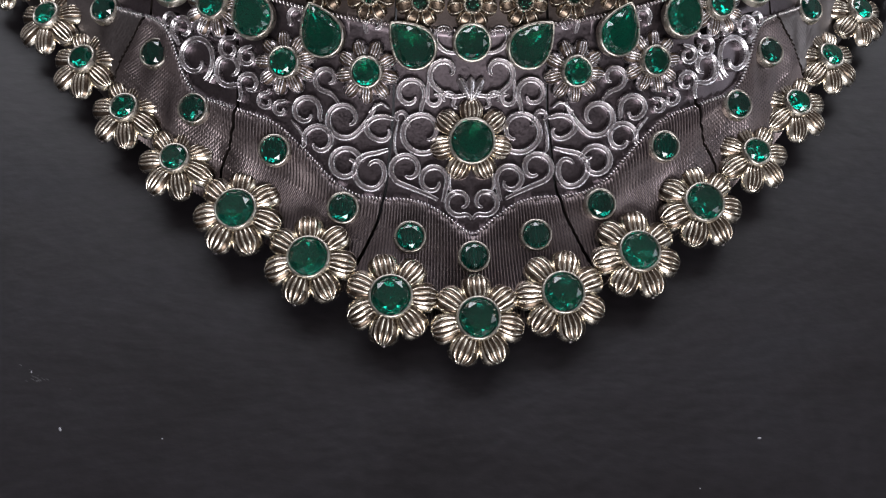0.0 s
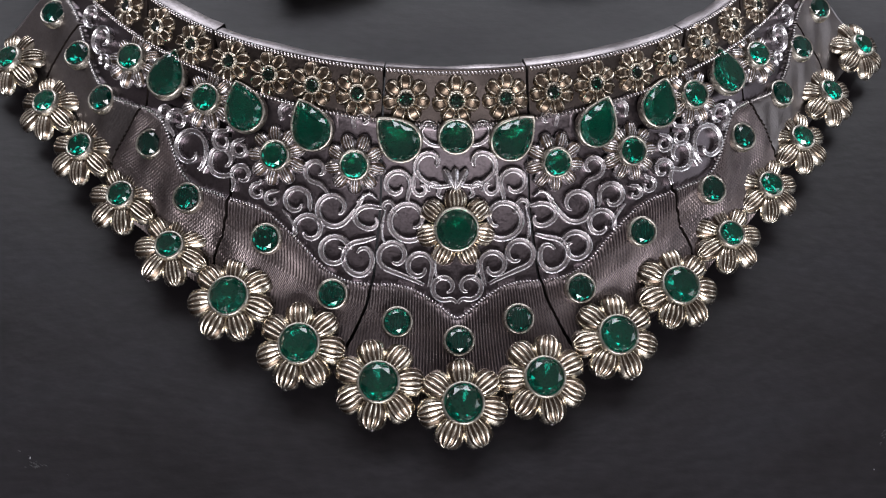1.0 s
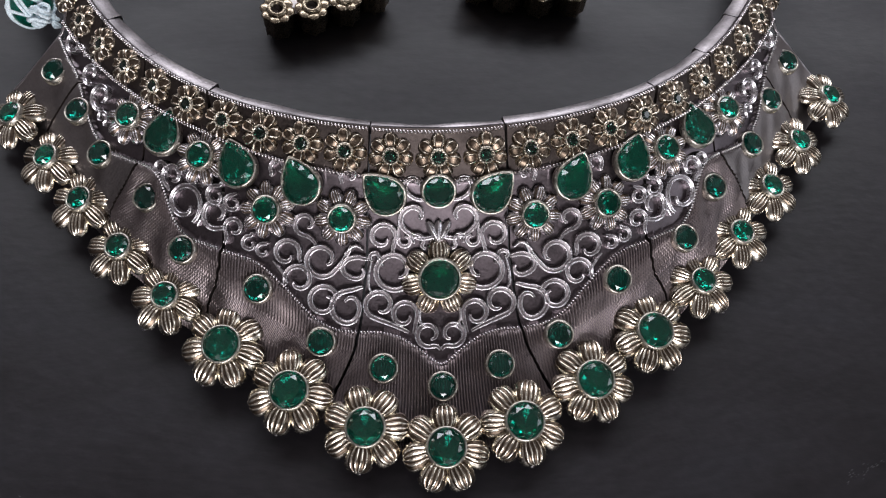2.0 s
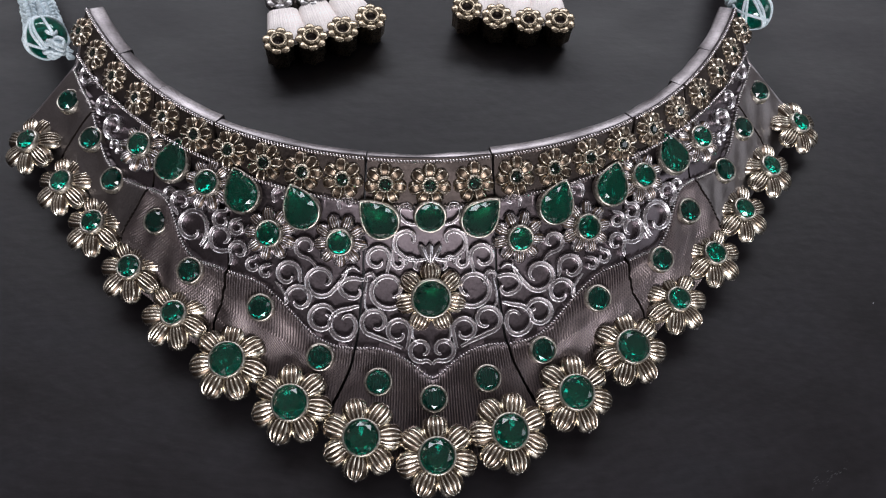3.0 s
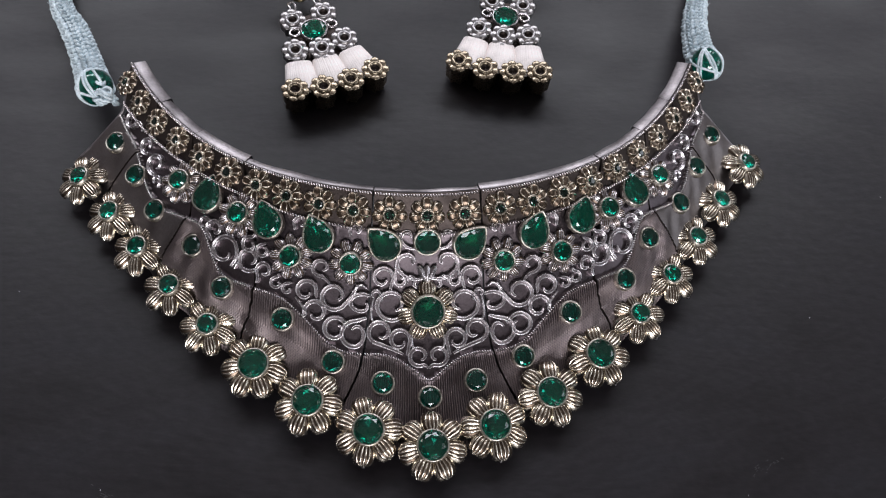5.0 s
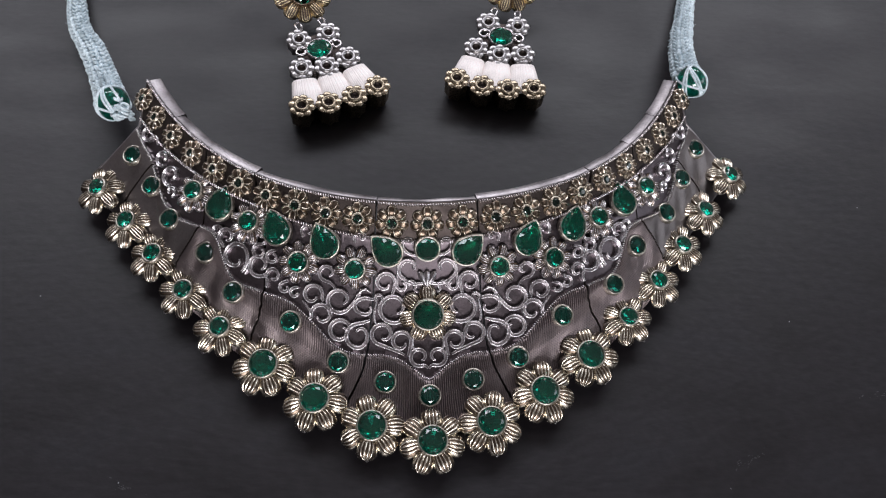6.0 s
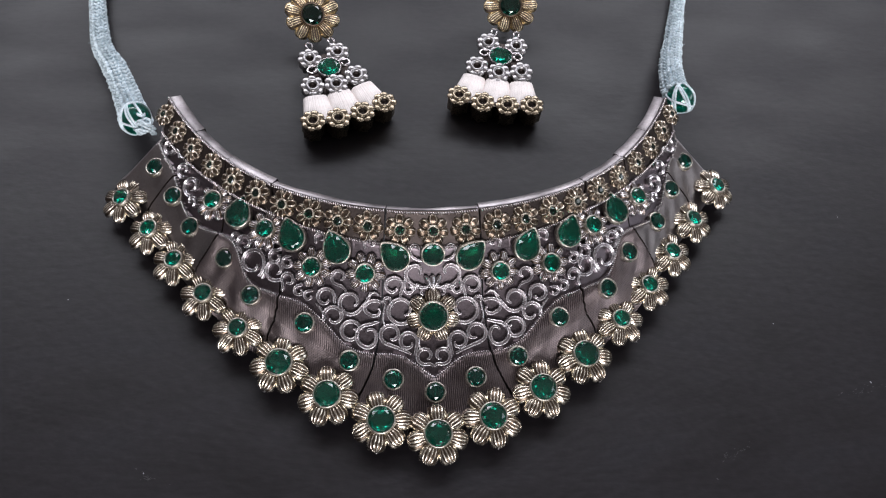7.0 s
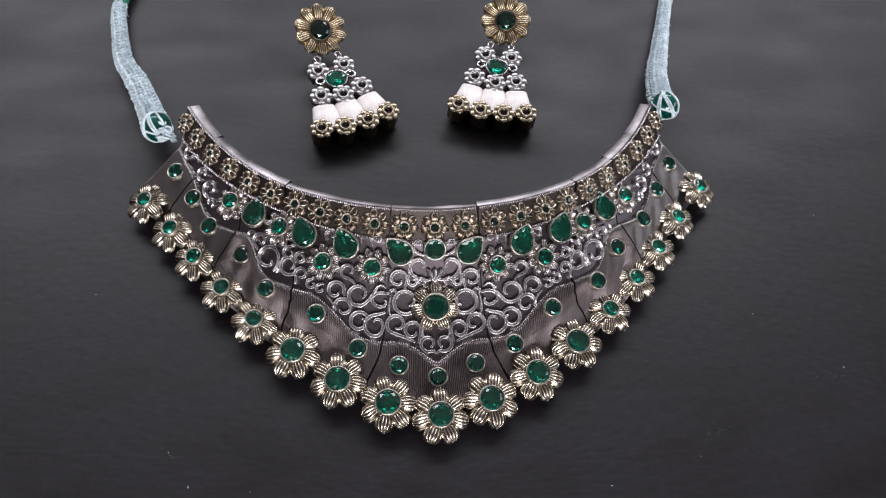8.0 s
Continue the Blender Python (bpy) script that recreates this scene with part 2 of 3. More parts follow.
# ---- the unseen room, added for reflections and bounced light, and the table ----
def slab(name, x0, x1, y0, y1, z0, z1, mat, label, category, bevel=0.0):
    bm = bmesh.new()
    bmesh.ops.create_cube(bm, size=1)
    for v in bm.verts:
        v.co = Vector(((x0 + x1) / 2 + v.co.x * (x1 - x0), (y0 + y1) / 2 + v.co.y * (y1 - y0), (z0 + z1) / 2 + v.co.z * (z1 - z0)))
    if bevel:
        bmesh.ops.bevel(bm, geom=bm.edges[:], offset=bevel, segments=3, affect="EDGES")
    me = bpy.data.meshes.new(name)
    bm.to_mesh(me)
    bm.free()
    me.materials.append(mat)
    return tagged(new(name, me), label, category, kind="structure")


def wall_with_windows(name, m, half, openings, z0, z1):
    """A wall along its own x with openings between z0 and z1, given by their ends."""
    bm = bmesh.new()
    edges = [-half] + [x for o in openings for x in o] + [half]
    blocks = [(a, b, z0, z1) for a, b in zip(edges[::2], edges[1::2])] + [(-half, half, -0.75, z0), (-half, half, z1, 1.95)]
    for a, b, c, d in blocks:
        made = bmesh.ops.create_cube(bm, size=1)["verts"]
        for v in made:
            v.co = Vector(((a + b) / 2 + v.co.x * (b - a), 0.05 + v.co.y * 0.1, (c + d) / 2 + v.co.z * (d - c)))
    me = bpy.data.meshes.new(name)
    bm.to_mesh(me)
    bm.free()
    me.materials.append(PLASTER)
    ob = tagged(new(name, me), "unseen plain plastered wall with openings for the window lights", "wall", kind="structure")
    ob.matrix_basis = m
    return ob


slab("tabletop", -0.8, 0.8, -0.55, 0.65, -0.03, 0.0, TABLE, "matt charcoal tabletop with faint mottling", "tabletop", 0.004)
for x in (-0.74, 0.74):
    for y in (-0.49, 0.59):
        slab("table_leg", x - 0.03, x + 0.03, y - 0.03, y + 0.03, -0.75, -0.03, TABLE, "dark table leg", "table leg", 0.003)
slab("floor", -1.9, 1.9, -1.7, 1.7, -0.85, -0.75, FLOOR, "plain brown floor", "floor")
slab("ceiling", -1.9, 1.9, -1.7, 1.7, 1.95, 2.05, PLASTER, "plain pale ceiling", "ceiling")
slab("wall_west", -2.0, -1.9, -1.7, 1.7, -0.75, 1.95, PLASTER, "plain plastered wall", "wall")
wall_with_windows("wall_east", pose(1.9, 0, 0, 0, 0, -90), 1.7, ((-0.22, 0.92),), 0.38, 1.12)
wall_with_windows("wall_north", pose(0, 1.6, 0), 1.9, ((-1.45, -0.03), (0.03, 1.45)), 1.06, 1.86)
wall_with_windows("wall_south", pose(0, -1.6, 0, 0, 0, 180), 1.9, ((-0.57, 0.37),), 0.31, 0.91)

# ---- small makers ----
def petal_mesh(name, r0, r1, half, height, ribs, mats, droop=0.0, waist=0.62, proud=0.02, shoulder=0.56):
    """A puffed, blunt-tipped petal along +x with thin raised ribs, in a flower's own frame."""
    gap = 2.0 / (len(ribs) + 1) if ribs else 1.0
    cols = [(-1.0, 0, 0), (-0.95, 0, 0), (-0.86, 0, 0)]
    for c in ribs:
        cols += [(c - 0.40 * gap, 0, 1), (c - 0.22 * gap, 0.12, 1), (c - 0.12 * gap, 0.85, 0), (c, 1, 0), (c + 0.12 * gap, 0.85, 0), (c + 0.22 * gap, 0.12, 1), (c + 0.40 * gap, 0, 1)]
    cols += [(0.86, 0, 0), (0.95, 0, 0), (1.0, 0, 0)]
    cols.sort(key=lambda c: c[0])
    rows = []
    for s in (0.0, 0.05, 0.14, 0.26, 0.40, 0.54, 0.67, 0.78, 0.87, 0.94, 0.98, 1.0):
        blunt = max(1 - max((s - shoulder) / (1 - shoulder), 0) ** 2.2, 0.0) ** 0.5
        base = waist + (1 - waist) * max(1 - max(1 - s / shoulder, 0) ** 2, 0) ** 0.6
        wide = half * blunt * base + 0.004
        lift = height * max(math.sin(math.pi * (0.06 + 0.88 * s**1.25)), 0.03) ** 0.5
        r = r0 + (r1 - r0) * s
        fade = min(1, s / 0.08, (1 - s) / 0.07) if 0 < s < 1 else 0
        row = []
        for v, g, _ in cols:
            z = lift * max(1 - abs(v) ** 2.6, 0) ** 0.55 + proud * g * fade
            row.append((r, v * wide, z + 0.3 * droop - droop * s))
        rows.append(row)
    sheet = Sheet()
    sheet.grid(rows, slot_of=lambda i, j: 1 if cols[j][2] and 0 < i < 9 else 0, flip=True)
    sheet.fan([(p[0], p[1], p[2] - 0.002) for p in [r[0] for r in rows] + [r[-1] for r in rows][::-1]])
    return sheet.mesh(name, mats)


def round_outline(radius, n):
    return [(radius * math.cos(a), radius * math.sin(a)) for a in np.linspace(0, 2 * math.pi, n, endpoint=False)]


def drop_outline(radius, n, length=1.55):
    """A pear shape with its point along +y."""
    out = []
    for a in np.linspace(0, 2 * math.pi, n, endpoint=False):
        y = math.sin(a)
        x = math.cos(a) * (1 if y < 0 else (1 - y) ** 0.12 * (1 - 0.42 * y * y))
        out.append((radius * x, radius * (y if y < 0 else y * length)))
    return out


def gem_mesh(name, outline, n, height, mat):
    """A faceted stone: girdle, eight-sided crown and a flat table."""
    o = outline(n)
    half = [o[i] for i in range(0, n, 2)]
    sheet = Sheet()
    v = [(x, y, -0.03) for x, y in o] + [(x, y, 0.0) for x, y in o]
    m = len(half)
    v += [(0.89 * x, 0.89 * y, 0.66 * height) for x, y in half]
    mids = [((half[i][0] + half[(i + 1) % m][0]) / 2, (half[i][1] + half[(i + 1) % m][1]) / 2) for i in range(m)]
    v += [(0.73 * x, 0.73 * y, height) for x, y in mids]
    f = [(i, (i + 1) % n, n + (i + 1) % n, n + i) for i in range(n)]
    g, c, t = n, 2 * n, 2 * n + m
    for i in range(m):
        a, b, e = g + 2 * i, g + 2 * i + 1, g + (2 * i + 2) % n
        f += [(a, b, c + i), (b, e, c + (i + 1) % m), (b, c + (i + 1) % m, t + i, c + i), (c + i, t + i, t + (i - 1) % m)]
    f.append(tuple(range(t, t + m)))
    p = len(v)
    v += [(0.55 * x, 0.55 * y, -0.085) for x, y in mids] + [(0, 0, -0.13)]
    for i in range(m):
        a, b, e = 2 * i, 2 * i + 1, (2 * i + 2) % n
        f += [(b, a, p + i), (e, b, p + i), (e, p + i, p + (i + 1) % m), (p + (i + 1) % m, p + i, p + m)]
    return build(name, v, f, [mat], smooth=False)


def bezel_mesh(name, outline, n, mat, wall=0.044, top=0.05, foot=0.09):
    o = outline(n)
    rows = []
    for grow, z in ((wall * 1.3, -foot), (wall, top * 0.6), (wall * 0.55, top), (0.0, top * 0.85), (-0.005, 0.0), (-0.02, -foot * 0.8), (-0.10, -foot * 1.5)):
        ring = []
        for i, (x, y) in enumerate(o):
            r = math.hypot(x, y)
            ring.append((x * (1 + grow / r), y * (1 + grow / r), z + 0.006 * math.sin(7 * i)))
        rows.append(ring)
    sheet = Sheet()
    sheet.grid(rows, closed=True)
    sheet.fan(rows[-1])
    return sheet.mesh(name, [mat])


def smooth_path(points, n):
    """A rounded curve through a few points."""
    p = np.array(points, float)
    p = np.vstack([2 * p[0] - p[1], p, 2 * p[-1] - p[-2]])
    out = []
    for s in np.linspace(0, len(points) - 1, n):
        i = min(int(s), len(points) - 2)
        u = s - i
        a, b, c, d = p[i : i + 4]
        out.append(0.5 * (2 * b + (c - a) * u + (2 * a - 5 * b + 4 * c - d) * u * u + (3 * b - a - 3 * c + d) * u**3))
    return np.array(out)


def wire_beads(sheet, path, normal_of, size, step, slant=0.5):
    """A twisted wire: slanting beads along a path."""
    path = np.array(path)
    run = np.r_[0, np.cumsum(np.linalg.norm(np.diff(path, axis=0), axis=1))]
    for d in np.arange(step / 2, run[-1], step):
        p = np.array([np.interp(d, run, path[:, i]) for i in range(3)])
        q = np.array([np.interp(d + 0.02, run, path[:, i]) for i in range(3)]) - np.array([np.interp(d - 0.02, run, path[:, i]) for i in range(3)])
        t = q / (np.linalg.norm(q) + 1e-9)
        n = np.array(normal_of(d / run[-1]))
        side = np.cross(n, t)
        along = t * math.cos(slant) + side * math.sin(slant)
        cross = -t * math.sin(slant) + side * math.cos(slant)
        sheet.blob(p, (cross * size * 1.25, along * size * 0.62, n * size), 6, 4)


# ---- the necklace ----
necklace = tagged(new("necklace"), "oxidised silver bib necklace with green stones and blue cords", "necklace")

RIBS = (-0.54, -0.18, 0.18, 0.54)
EDGE_PETAL = petal_mesh("petal", 0.29, 0.755, 0.244, 0.155, RIBS, [GOLD, VALLEY_BROWN], droop=0.14, waist=0.42, proud=0.022, shoulder=0.64)
EDGE_PETAL_SMALL = petal_mesh("petal", 0.215, 0.69, 0.208, 0.14, (-0.5, -0.17, 0.17, 0.5), [GOLD, VALLEY_BROWN], droop=0.13, waist=0.44, proud=0.021, shoulder=0.63)
HEART_PETAL = petal_mesh("petal", 0.30, 0.69, 0.205, 0.13, (-0.5, -0.17, 0.17, 0.5), [GOLD, VALLEY_BROWN], droop=0.10, waist=0.42, proud=0.018)
LEAF_PETAL = petal_mesh("petal", 0.225, 0.52, 0.125, 0.11, (-0.38, 0.0, 0.38), [SCROLL_SILVER, PATINA], droop=0.07, waist=0.5, proud=0.018)


def gem_pair(radius, n, height, mat=None, outline=None):
    f = outline or (lambda m: round_outline(radius, m))
    return gem_mesh("gem", f, n, height, mat or GEM), bezel_mesh("gem_setting", f, 2 * n, BEZEL)


GEM_BIG, SET_BIG = gem_pair(0.305, 16, 0.125)
GEM_MID, SET_MID = gem_pair(0.212, 16, 0.09)
GEM_SMALL, SET_SMALL = gem_pair(0.220, 16, 0.09)
GEM_TOP, SET_TOP = gem_pair(0.262, 16, 0.10)
GEM_HEART, SET_HEART = gem_pair(0.335, 16, 0.125)
GEM_LEAF, SET_LEAF = gem_pair(0.212, 16, 0.085)
GEM_DROP, SET_DROP = gem_pair(0.26, 24, 0.115, outline=lambda m: drop_outline(0.312, m, 1.6))
GEM_RIM = gem_mesh("gem", lambda m: round_outline(0.105, m), 12, 0.04, DARK_GEM)


def flower(m, count, spin, petal, gem, setting):
    base = part("flower", setting, necklace, m @ Matrix.Translation((0, 0, 0.0016)))
    part("gem", gem, base, Matrix.Translation((0, 0, 0.0002)) @ Matrix.Rotation(37 * m.translation.x / CM, 4, "Z"), "faceted emerald green stone")
    for i in range(count):
        turn = Matrix.Rotation(radians(spin + 360 * i / count), 4, "Z")
        part("petal", petal, base, Matrix.Translation((0, 0, -0.0016)) @ turn)
    return base


BEAD = Sheet()
BEAD.blob((0, 0, 0), ((0.055, 0, 0), (0, 0.055, 0), (0, 0, 0.055)), 10, 6)
BEAD = BEAD.mesh("drop_bead", [SILVER])
CUP = Sheet()
CUP.grid([[(r * math.cos(a), r * math.sin(a), z) for a in np.linspace(0, 2 * math.pi, 20, endpoint=False)] for r, z in ((0.30, -0.30), (0.42, -0.14), (0.36, -0.02))], closed=True)
CUP = CUP.mesh("cup", [GROOVE])

for i in range(-8, 9):
    a = abs(i)
    o = outer({-8: -7.88, -7: -6.94, 7: 7.04, 8: 8.08}.get(i, i))
    out = np.array([math.copysign(1, i) * min(a / 6, 1.0) if i else 0.0, -1.0 + 0.06 * a, 0])
    out /= np.linalg.norm(out)
    tip = 0.16 + 0.06 * max(a - 4, 0)
    lean = np.array([tip * out[0], 0.16 * out[1], 1.0])
    place = (o[0], o[1], 0.52 + 0.02 * min(a, 6))
    heading = math.degrees(math.atan2(out[1], out[0]))
    spin = 90 if i == 0 else heading + (3 if i > 0 else -3)
    big = a <= 3
    base = flower(frame_at(place, lean), 7, spin, EDGE_PETAL if big else EDGE_PETAL_SMALL, GEM_BIG if big else GEM_MID, SET_BIG if big else SET_MID)
    base["label"] = "seven-petalled antique gold flower on the hem"
    part("cup", CUP, base, Matrix.Translation((0, 0, -0.0016)))
    if i:
        turn = Matrix.Rotation(radians(heading), 4, "Z")
        part("drop_bead", BEAD, base, turn @ Matrix.Translation((0.0072 if big else 0.0066, 0, -0.0030)))

flower(on_panel(0, 0.592, 0.02), 7, 90, HEART_PETAL, GEM_HEART, SET_HEART)["label"] = "gold flower in the middle of the scrollwork"


def setting(k, w, h, spin, gem, ring, name="gem_setting"):
    n = N(k, w) + np.array([0, 0, np.interp(abs(k), [2.0, 4.0, 8.0], [0.0, 0.8, 1.8])])
    base = part(name, ring, necklace, frame_at(over(k, w, h), n / np.linalg.norm(n), spin))
    part("gem", gem, base, Matrix.Translation((0, 0, 0.0002)), "faceted emerald green stone")


# stones on the ribbed hem: k and w
HEM_GEM = gem_material("deep_hem_glass", (0.002, 0.23, 0.155), (0.001, 0.10, 0.07))
GEM_SMALL.materials[0] = HEM_GEM
HEM = [(0.84, 0.255), (1.71, 0.267), (2.56, 0.345), (3.73, 0.293), (4.57, 0.373), (5.84, 0.350), (6.70, 0.423), (7.59, 0.473)]
setting(0, 0.23, 0.14, 0, GEM_SMALL, SET_SMALL)
for k, w in HEM:
    for s in (-1, 1):
        setting(s * k + (0.1 if s * k > 6 else 0), w, 0.14 if k < 4 else 0.09, 11 * k, GEM_SMALL, SET_SMALL)
setting(0, 0.845, 0.12, 0, GEM_TOP, SET_TOP)
# pear stones: k, w, turn
for k, w, turn in ((0.99, 0.815, 42), (2.10, 0.782, 14), (2.86, 0.758, 10), (4.31, 0.703, -22)):
    for s in (-1, 1):
        setting(s * k, w, 0.12, -s * turn, GEM_DROP, SET_DROP)
for k, w in ((1.62, 0.716), (2.49, 0.652), (3.39, 0.726), (5.23, 0.659)):
    for s in (-1, 1):
        n = N(s * k, w) + np.array([0, 0, np.interp(k, [2.0, 4.0, 6.0], [0.0, 0.7, 1.0])])
        flower(frame_at(over(s * k, w, 0.02), n / np.linalg.norm(n)), 9, 90 + 17 * k * s, LEAF_PETAL, GEM_LEAF, SET_LEAF)["label"] = "small silver flower with a green stone"

# rim rosettes
ROSETTE = Sheet()
ROSETTE.grid([[(r * math.cos(a), r * math.sin(a), z) for a in np.linspace(0, 2 * math.pi, 28, endpoint=False)] for r, z in ((0.22, 0.0), (0.165, 0.05), (0.155, 0.10), (0.135, 0.112), (0.11, 0.10), (0.10, 0.07))], slot_of=lambda i, j: 1 if i == 0 else 0, closed=True)
for a in np.linspace(0, 2 * math.pi, 15, endpoint=False):
    ROSETTE.blob((0.136 * math.cos(a), 0.136 * math.sin(a), 0.112), ((0.023, 0, 0), (0, 0.023, 0), (0, 0, 0.023)), 6, 4)
ROSETTE = ROSETTE.mesh("rosette", [RIM_GOLD, GROOVE])
ROSETTE_PETAL = petal_mesh("petal", 0.15, 0.40, 0.132, 0.09, (-0.60, 0.60), [RIM_GOLD, VALLEY_BROWN], droop=0.05, waist=0.42, proud=0.036, shoulder=0.62)
for j in range(-11, 12):
    k = math.copysign(np.interp(abs(j), JOINT_J, JOINT_K), j)
    w = 1 - 0.33 / np.linalg.norm((rim(j) - outer(k))[:2])
    base = part("rosette", ROSETTE, necklace, on_panel(k, w, 0.03, 90 + 5 * math.sin(7 * j)) @ Matrix.Scale(1 - 0.017 * abs(j), 4), "gold rosette on the rim")
    part("gem", GEM_RIM, base, Matrix.Translation((0, 0, 0.0009)))
    for i in range(7):
        part("petal", ROSETTE_PETAL, base, Matrix.Rotation(radians(360 * i / 7), 4, "Z"))

# panels
def panel_span(i, w):
    """The two ends of a panel at w; i from -4 to 4."""
    if i == 0:
        return -joint(0, w), joint(0, w)
    a, b = joint(abs(i) - 1, w), joint(abs(i), w)
    return (a, b) if i > 0 else (-b, -a)


ARC_K = np.linspace(0, 9, 400)
ARC = np.r_[0, np.cumsum(np.linalg.norm(np.diff(outer(ARC_K), axis=0), axis=1))]


def hem_height(k, w):
    """Relief of the plate: ridges and soft puckers below the twisted wire, a flat sunk ground above it."""
    depth = border(k) - w
    arc = np.interp(np.abs(k), ARC_K, ARC)
    fade = np.clip(depth / 0.03, 0, 1) * np.interp(np.abs(k), [5.2, 6.2], [1, 0.12])
    ridge = np.abs(np.sin(math.pi * (arc + 0.02 * np.sin(9 * w)) / 0.058))
    pucker = np.sin(2.9 * k + 1.3) * np.sin(9 * w + 1.7 * k) + 0.5 * np.sin(6.3 * k + 5 * w) + 0.35 * np.sin(11.7 * k - 14 * w + 2)
    hem = 0.035 + 0.048 * fade * ridge + 0.048 * pucker * np.clip(depth / 0.1, 0, 1) * np.interp(np.abs(k), [4.8, 6.0], [1, 0.4])
    return np.where(depth > 0, hem, np.where(w > rim_foot(k), 0.015, -0.065))


HEM_W = np.r_[np.linspace(-0.02, 0.76, 52), [0.80, 0.83, 0.85, 0.86, 0.87, 0.88, 0.89, 0.90, 0.93, 0.96, 1.0]]
for i in range(-4, 5):
    lo, hi = panel_span(i, 0.1)
    cols = int(np.linalg.norm(outer(hi) - outer(lo)) / (0.0075 if abs(i) < 3 else 0.02)) + 2
    spans = np.array([panel_span(i, w) for w in HEM_W])
    gaps = 0.027 / np.linalg.norm(slopes(spans.mean(1), HEM_W)[0], axis=-1)
    u = np.linspace(0, 1, cols)
    ks = (spans[:, :1] + gaps[:, None]) * (1 - u) + (spans[:, 1:] - gaps[:, None]) * u
    wide_w = HEM_W[:, None] + 0 * ks
    rows = over(ks, wide_w, hem_height(ks, wide_w))
    under = over(ks, wide_w, np.full(ks.shape, -0.20))
    hem = wide_w < border(ks) - 0.008
    sheet = Sheet()
    above = wide_w > rim_foot(ks)
    # Inner panels: ridge troughs take the darker plate metal, for contrast.
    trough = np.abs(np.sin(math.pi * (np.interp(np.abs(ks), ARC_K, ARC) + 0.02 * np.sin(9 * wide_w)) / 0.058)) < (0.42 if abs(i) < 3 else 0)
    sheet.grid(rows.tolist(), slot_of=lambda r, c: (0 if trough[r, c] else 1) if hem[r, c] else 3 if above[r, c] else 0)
    sheet.grid([under[0].tolist(), rows[0].tolist()], slot=2)
    sheet.grid([rows[-1].tolist(), under[-1].tolist()], slot=0)
    sheet.grid([rows[:, 0].tolist(), under[:, 0].tolist()], slot=2)
    sheet.grid([under[:, -1].tolist(), rows[:, -1].tolist()], slot=2)
    sheet.grid([r[::8] + r[-1:] for r in under[::4].tolist() + under[-1:].tolist()], slot=2, flip=True)
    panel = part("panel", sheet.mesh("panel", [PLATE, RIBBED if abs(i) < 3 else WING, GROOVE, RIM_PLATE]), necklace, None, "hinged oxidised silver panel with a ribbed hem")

    # twisted wires: above the hem, below and above the rosettes
    wires, rimwires = Sheet(), Sheet()
    for sh, size, step, line, h in ((wires, 0.033, 0.058, border, 0.03), (rimwires, 0.038, 0.064, rim_foot, 0.075), (rimwires, 0.038, 0.06, lambda k: 0.992, 0.02)):
        mid = line(sum(panel_span(i, 0.45)) / 2)
        lo, hi = panel_span(i, mid)
        ends = [panel_span(i, line(lo))[0], panel_span(i, line(hi))[1]]
        g = 0.03 / np.linalg.norm(slopes(ends[0], 0.5)[0])
        ks = np.linspace(ends[0] + g, ends[1] - g, 50)
        wire_beads(sh, [over(k, line(k), h) for k in ks], lambda d: N(np.interp(d, [0, 1], ends), 0.6), size, step)
    part("twisted_wire", wires.mesh("twisted_wire", [SILVER if abs(i) < 2 else EAR_SILVER]), panel)
    part("rim_wire", rimwires.mesh("rim_wire", [SILVER]), panel)

    # a raised edge closes the two end panels
    if abs(i) == 4:
        end = 0 if i < 0 else 1
        sheet = Sheet()
        sheet.tube([over(panel_span(i, w)[end], w, 0.01) for w in np.linspace(0.06, 0.93, 18)], 0.035, 8, up=(0.2, 0.3, 1))
        part("edge_wire", sheet.mesh("edge_wire", [BAND]), panel)

    # flange behind the rim, folded down towards the neck
    lo, hi = panel_span(i, 1.0)
    rows = [[], [], [], [], []]
    width = (0.20, 0.25, 0.27, 0.29, 0.31)[abs(i)] + 0.02 * math.sin(2.3 * i)
    for n, k in enumerate(np.linspace(lo + 0.012, hi - 0.012, 24)):
        p, e = rim(rim_place(k)), 0.01
        t = rim(rim_place(k) + e) - rim(rim_place(k) - e)
        inward = np.array([-t[1], t[0], 0])
        inward /= np.linalg.norm(inward)
        d1 = width + 0.03 * noise.noise(Vector((n * 0.13, 1.7 * i, 0.3)))
        sag = 0.025 * noise.noise(Vector((n * 0.1, 1.7 * i, 4.3))) - 0.008 * (i % 2)
        for row, (d, z) in zip(rows, ((0.0, -0.07), (0.02, -0.05), (d1 - 0.02, -0.12 + sag), (d1, -0.15 + sag), (d1 - 0.01, -0.55))):
            row.append(p + inward * d + (0, 0, z))
    flange = Sheet()
    flange.grid(rows)
    flange.grid([rows[-1], rows[0]])
    part("flange", flange.mesh("flange", [FLANGE]), panel, None, "plain grey metal fold behind the rim")

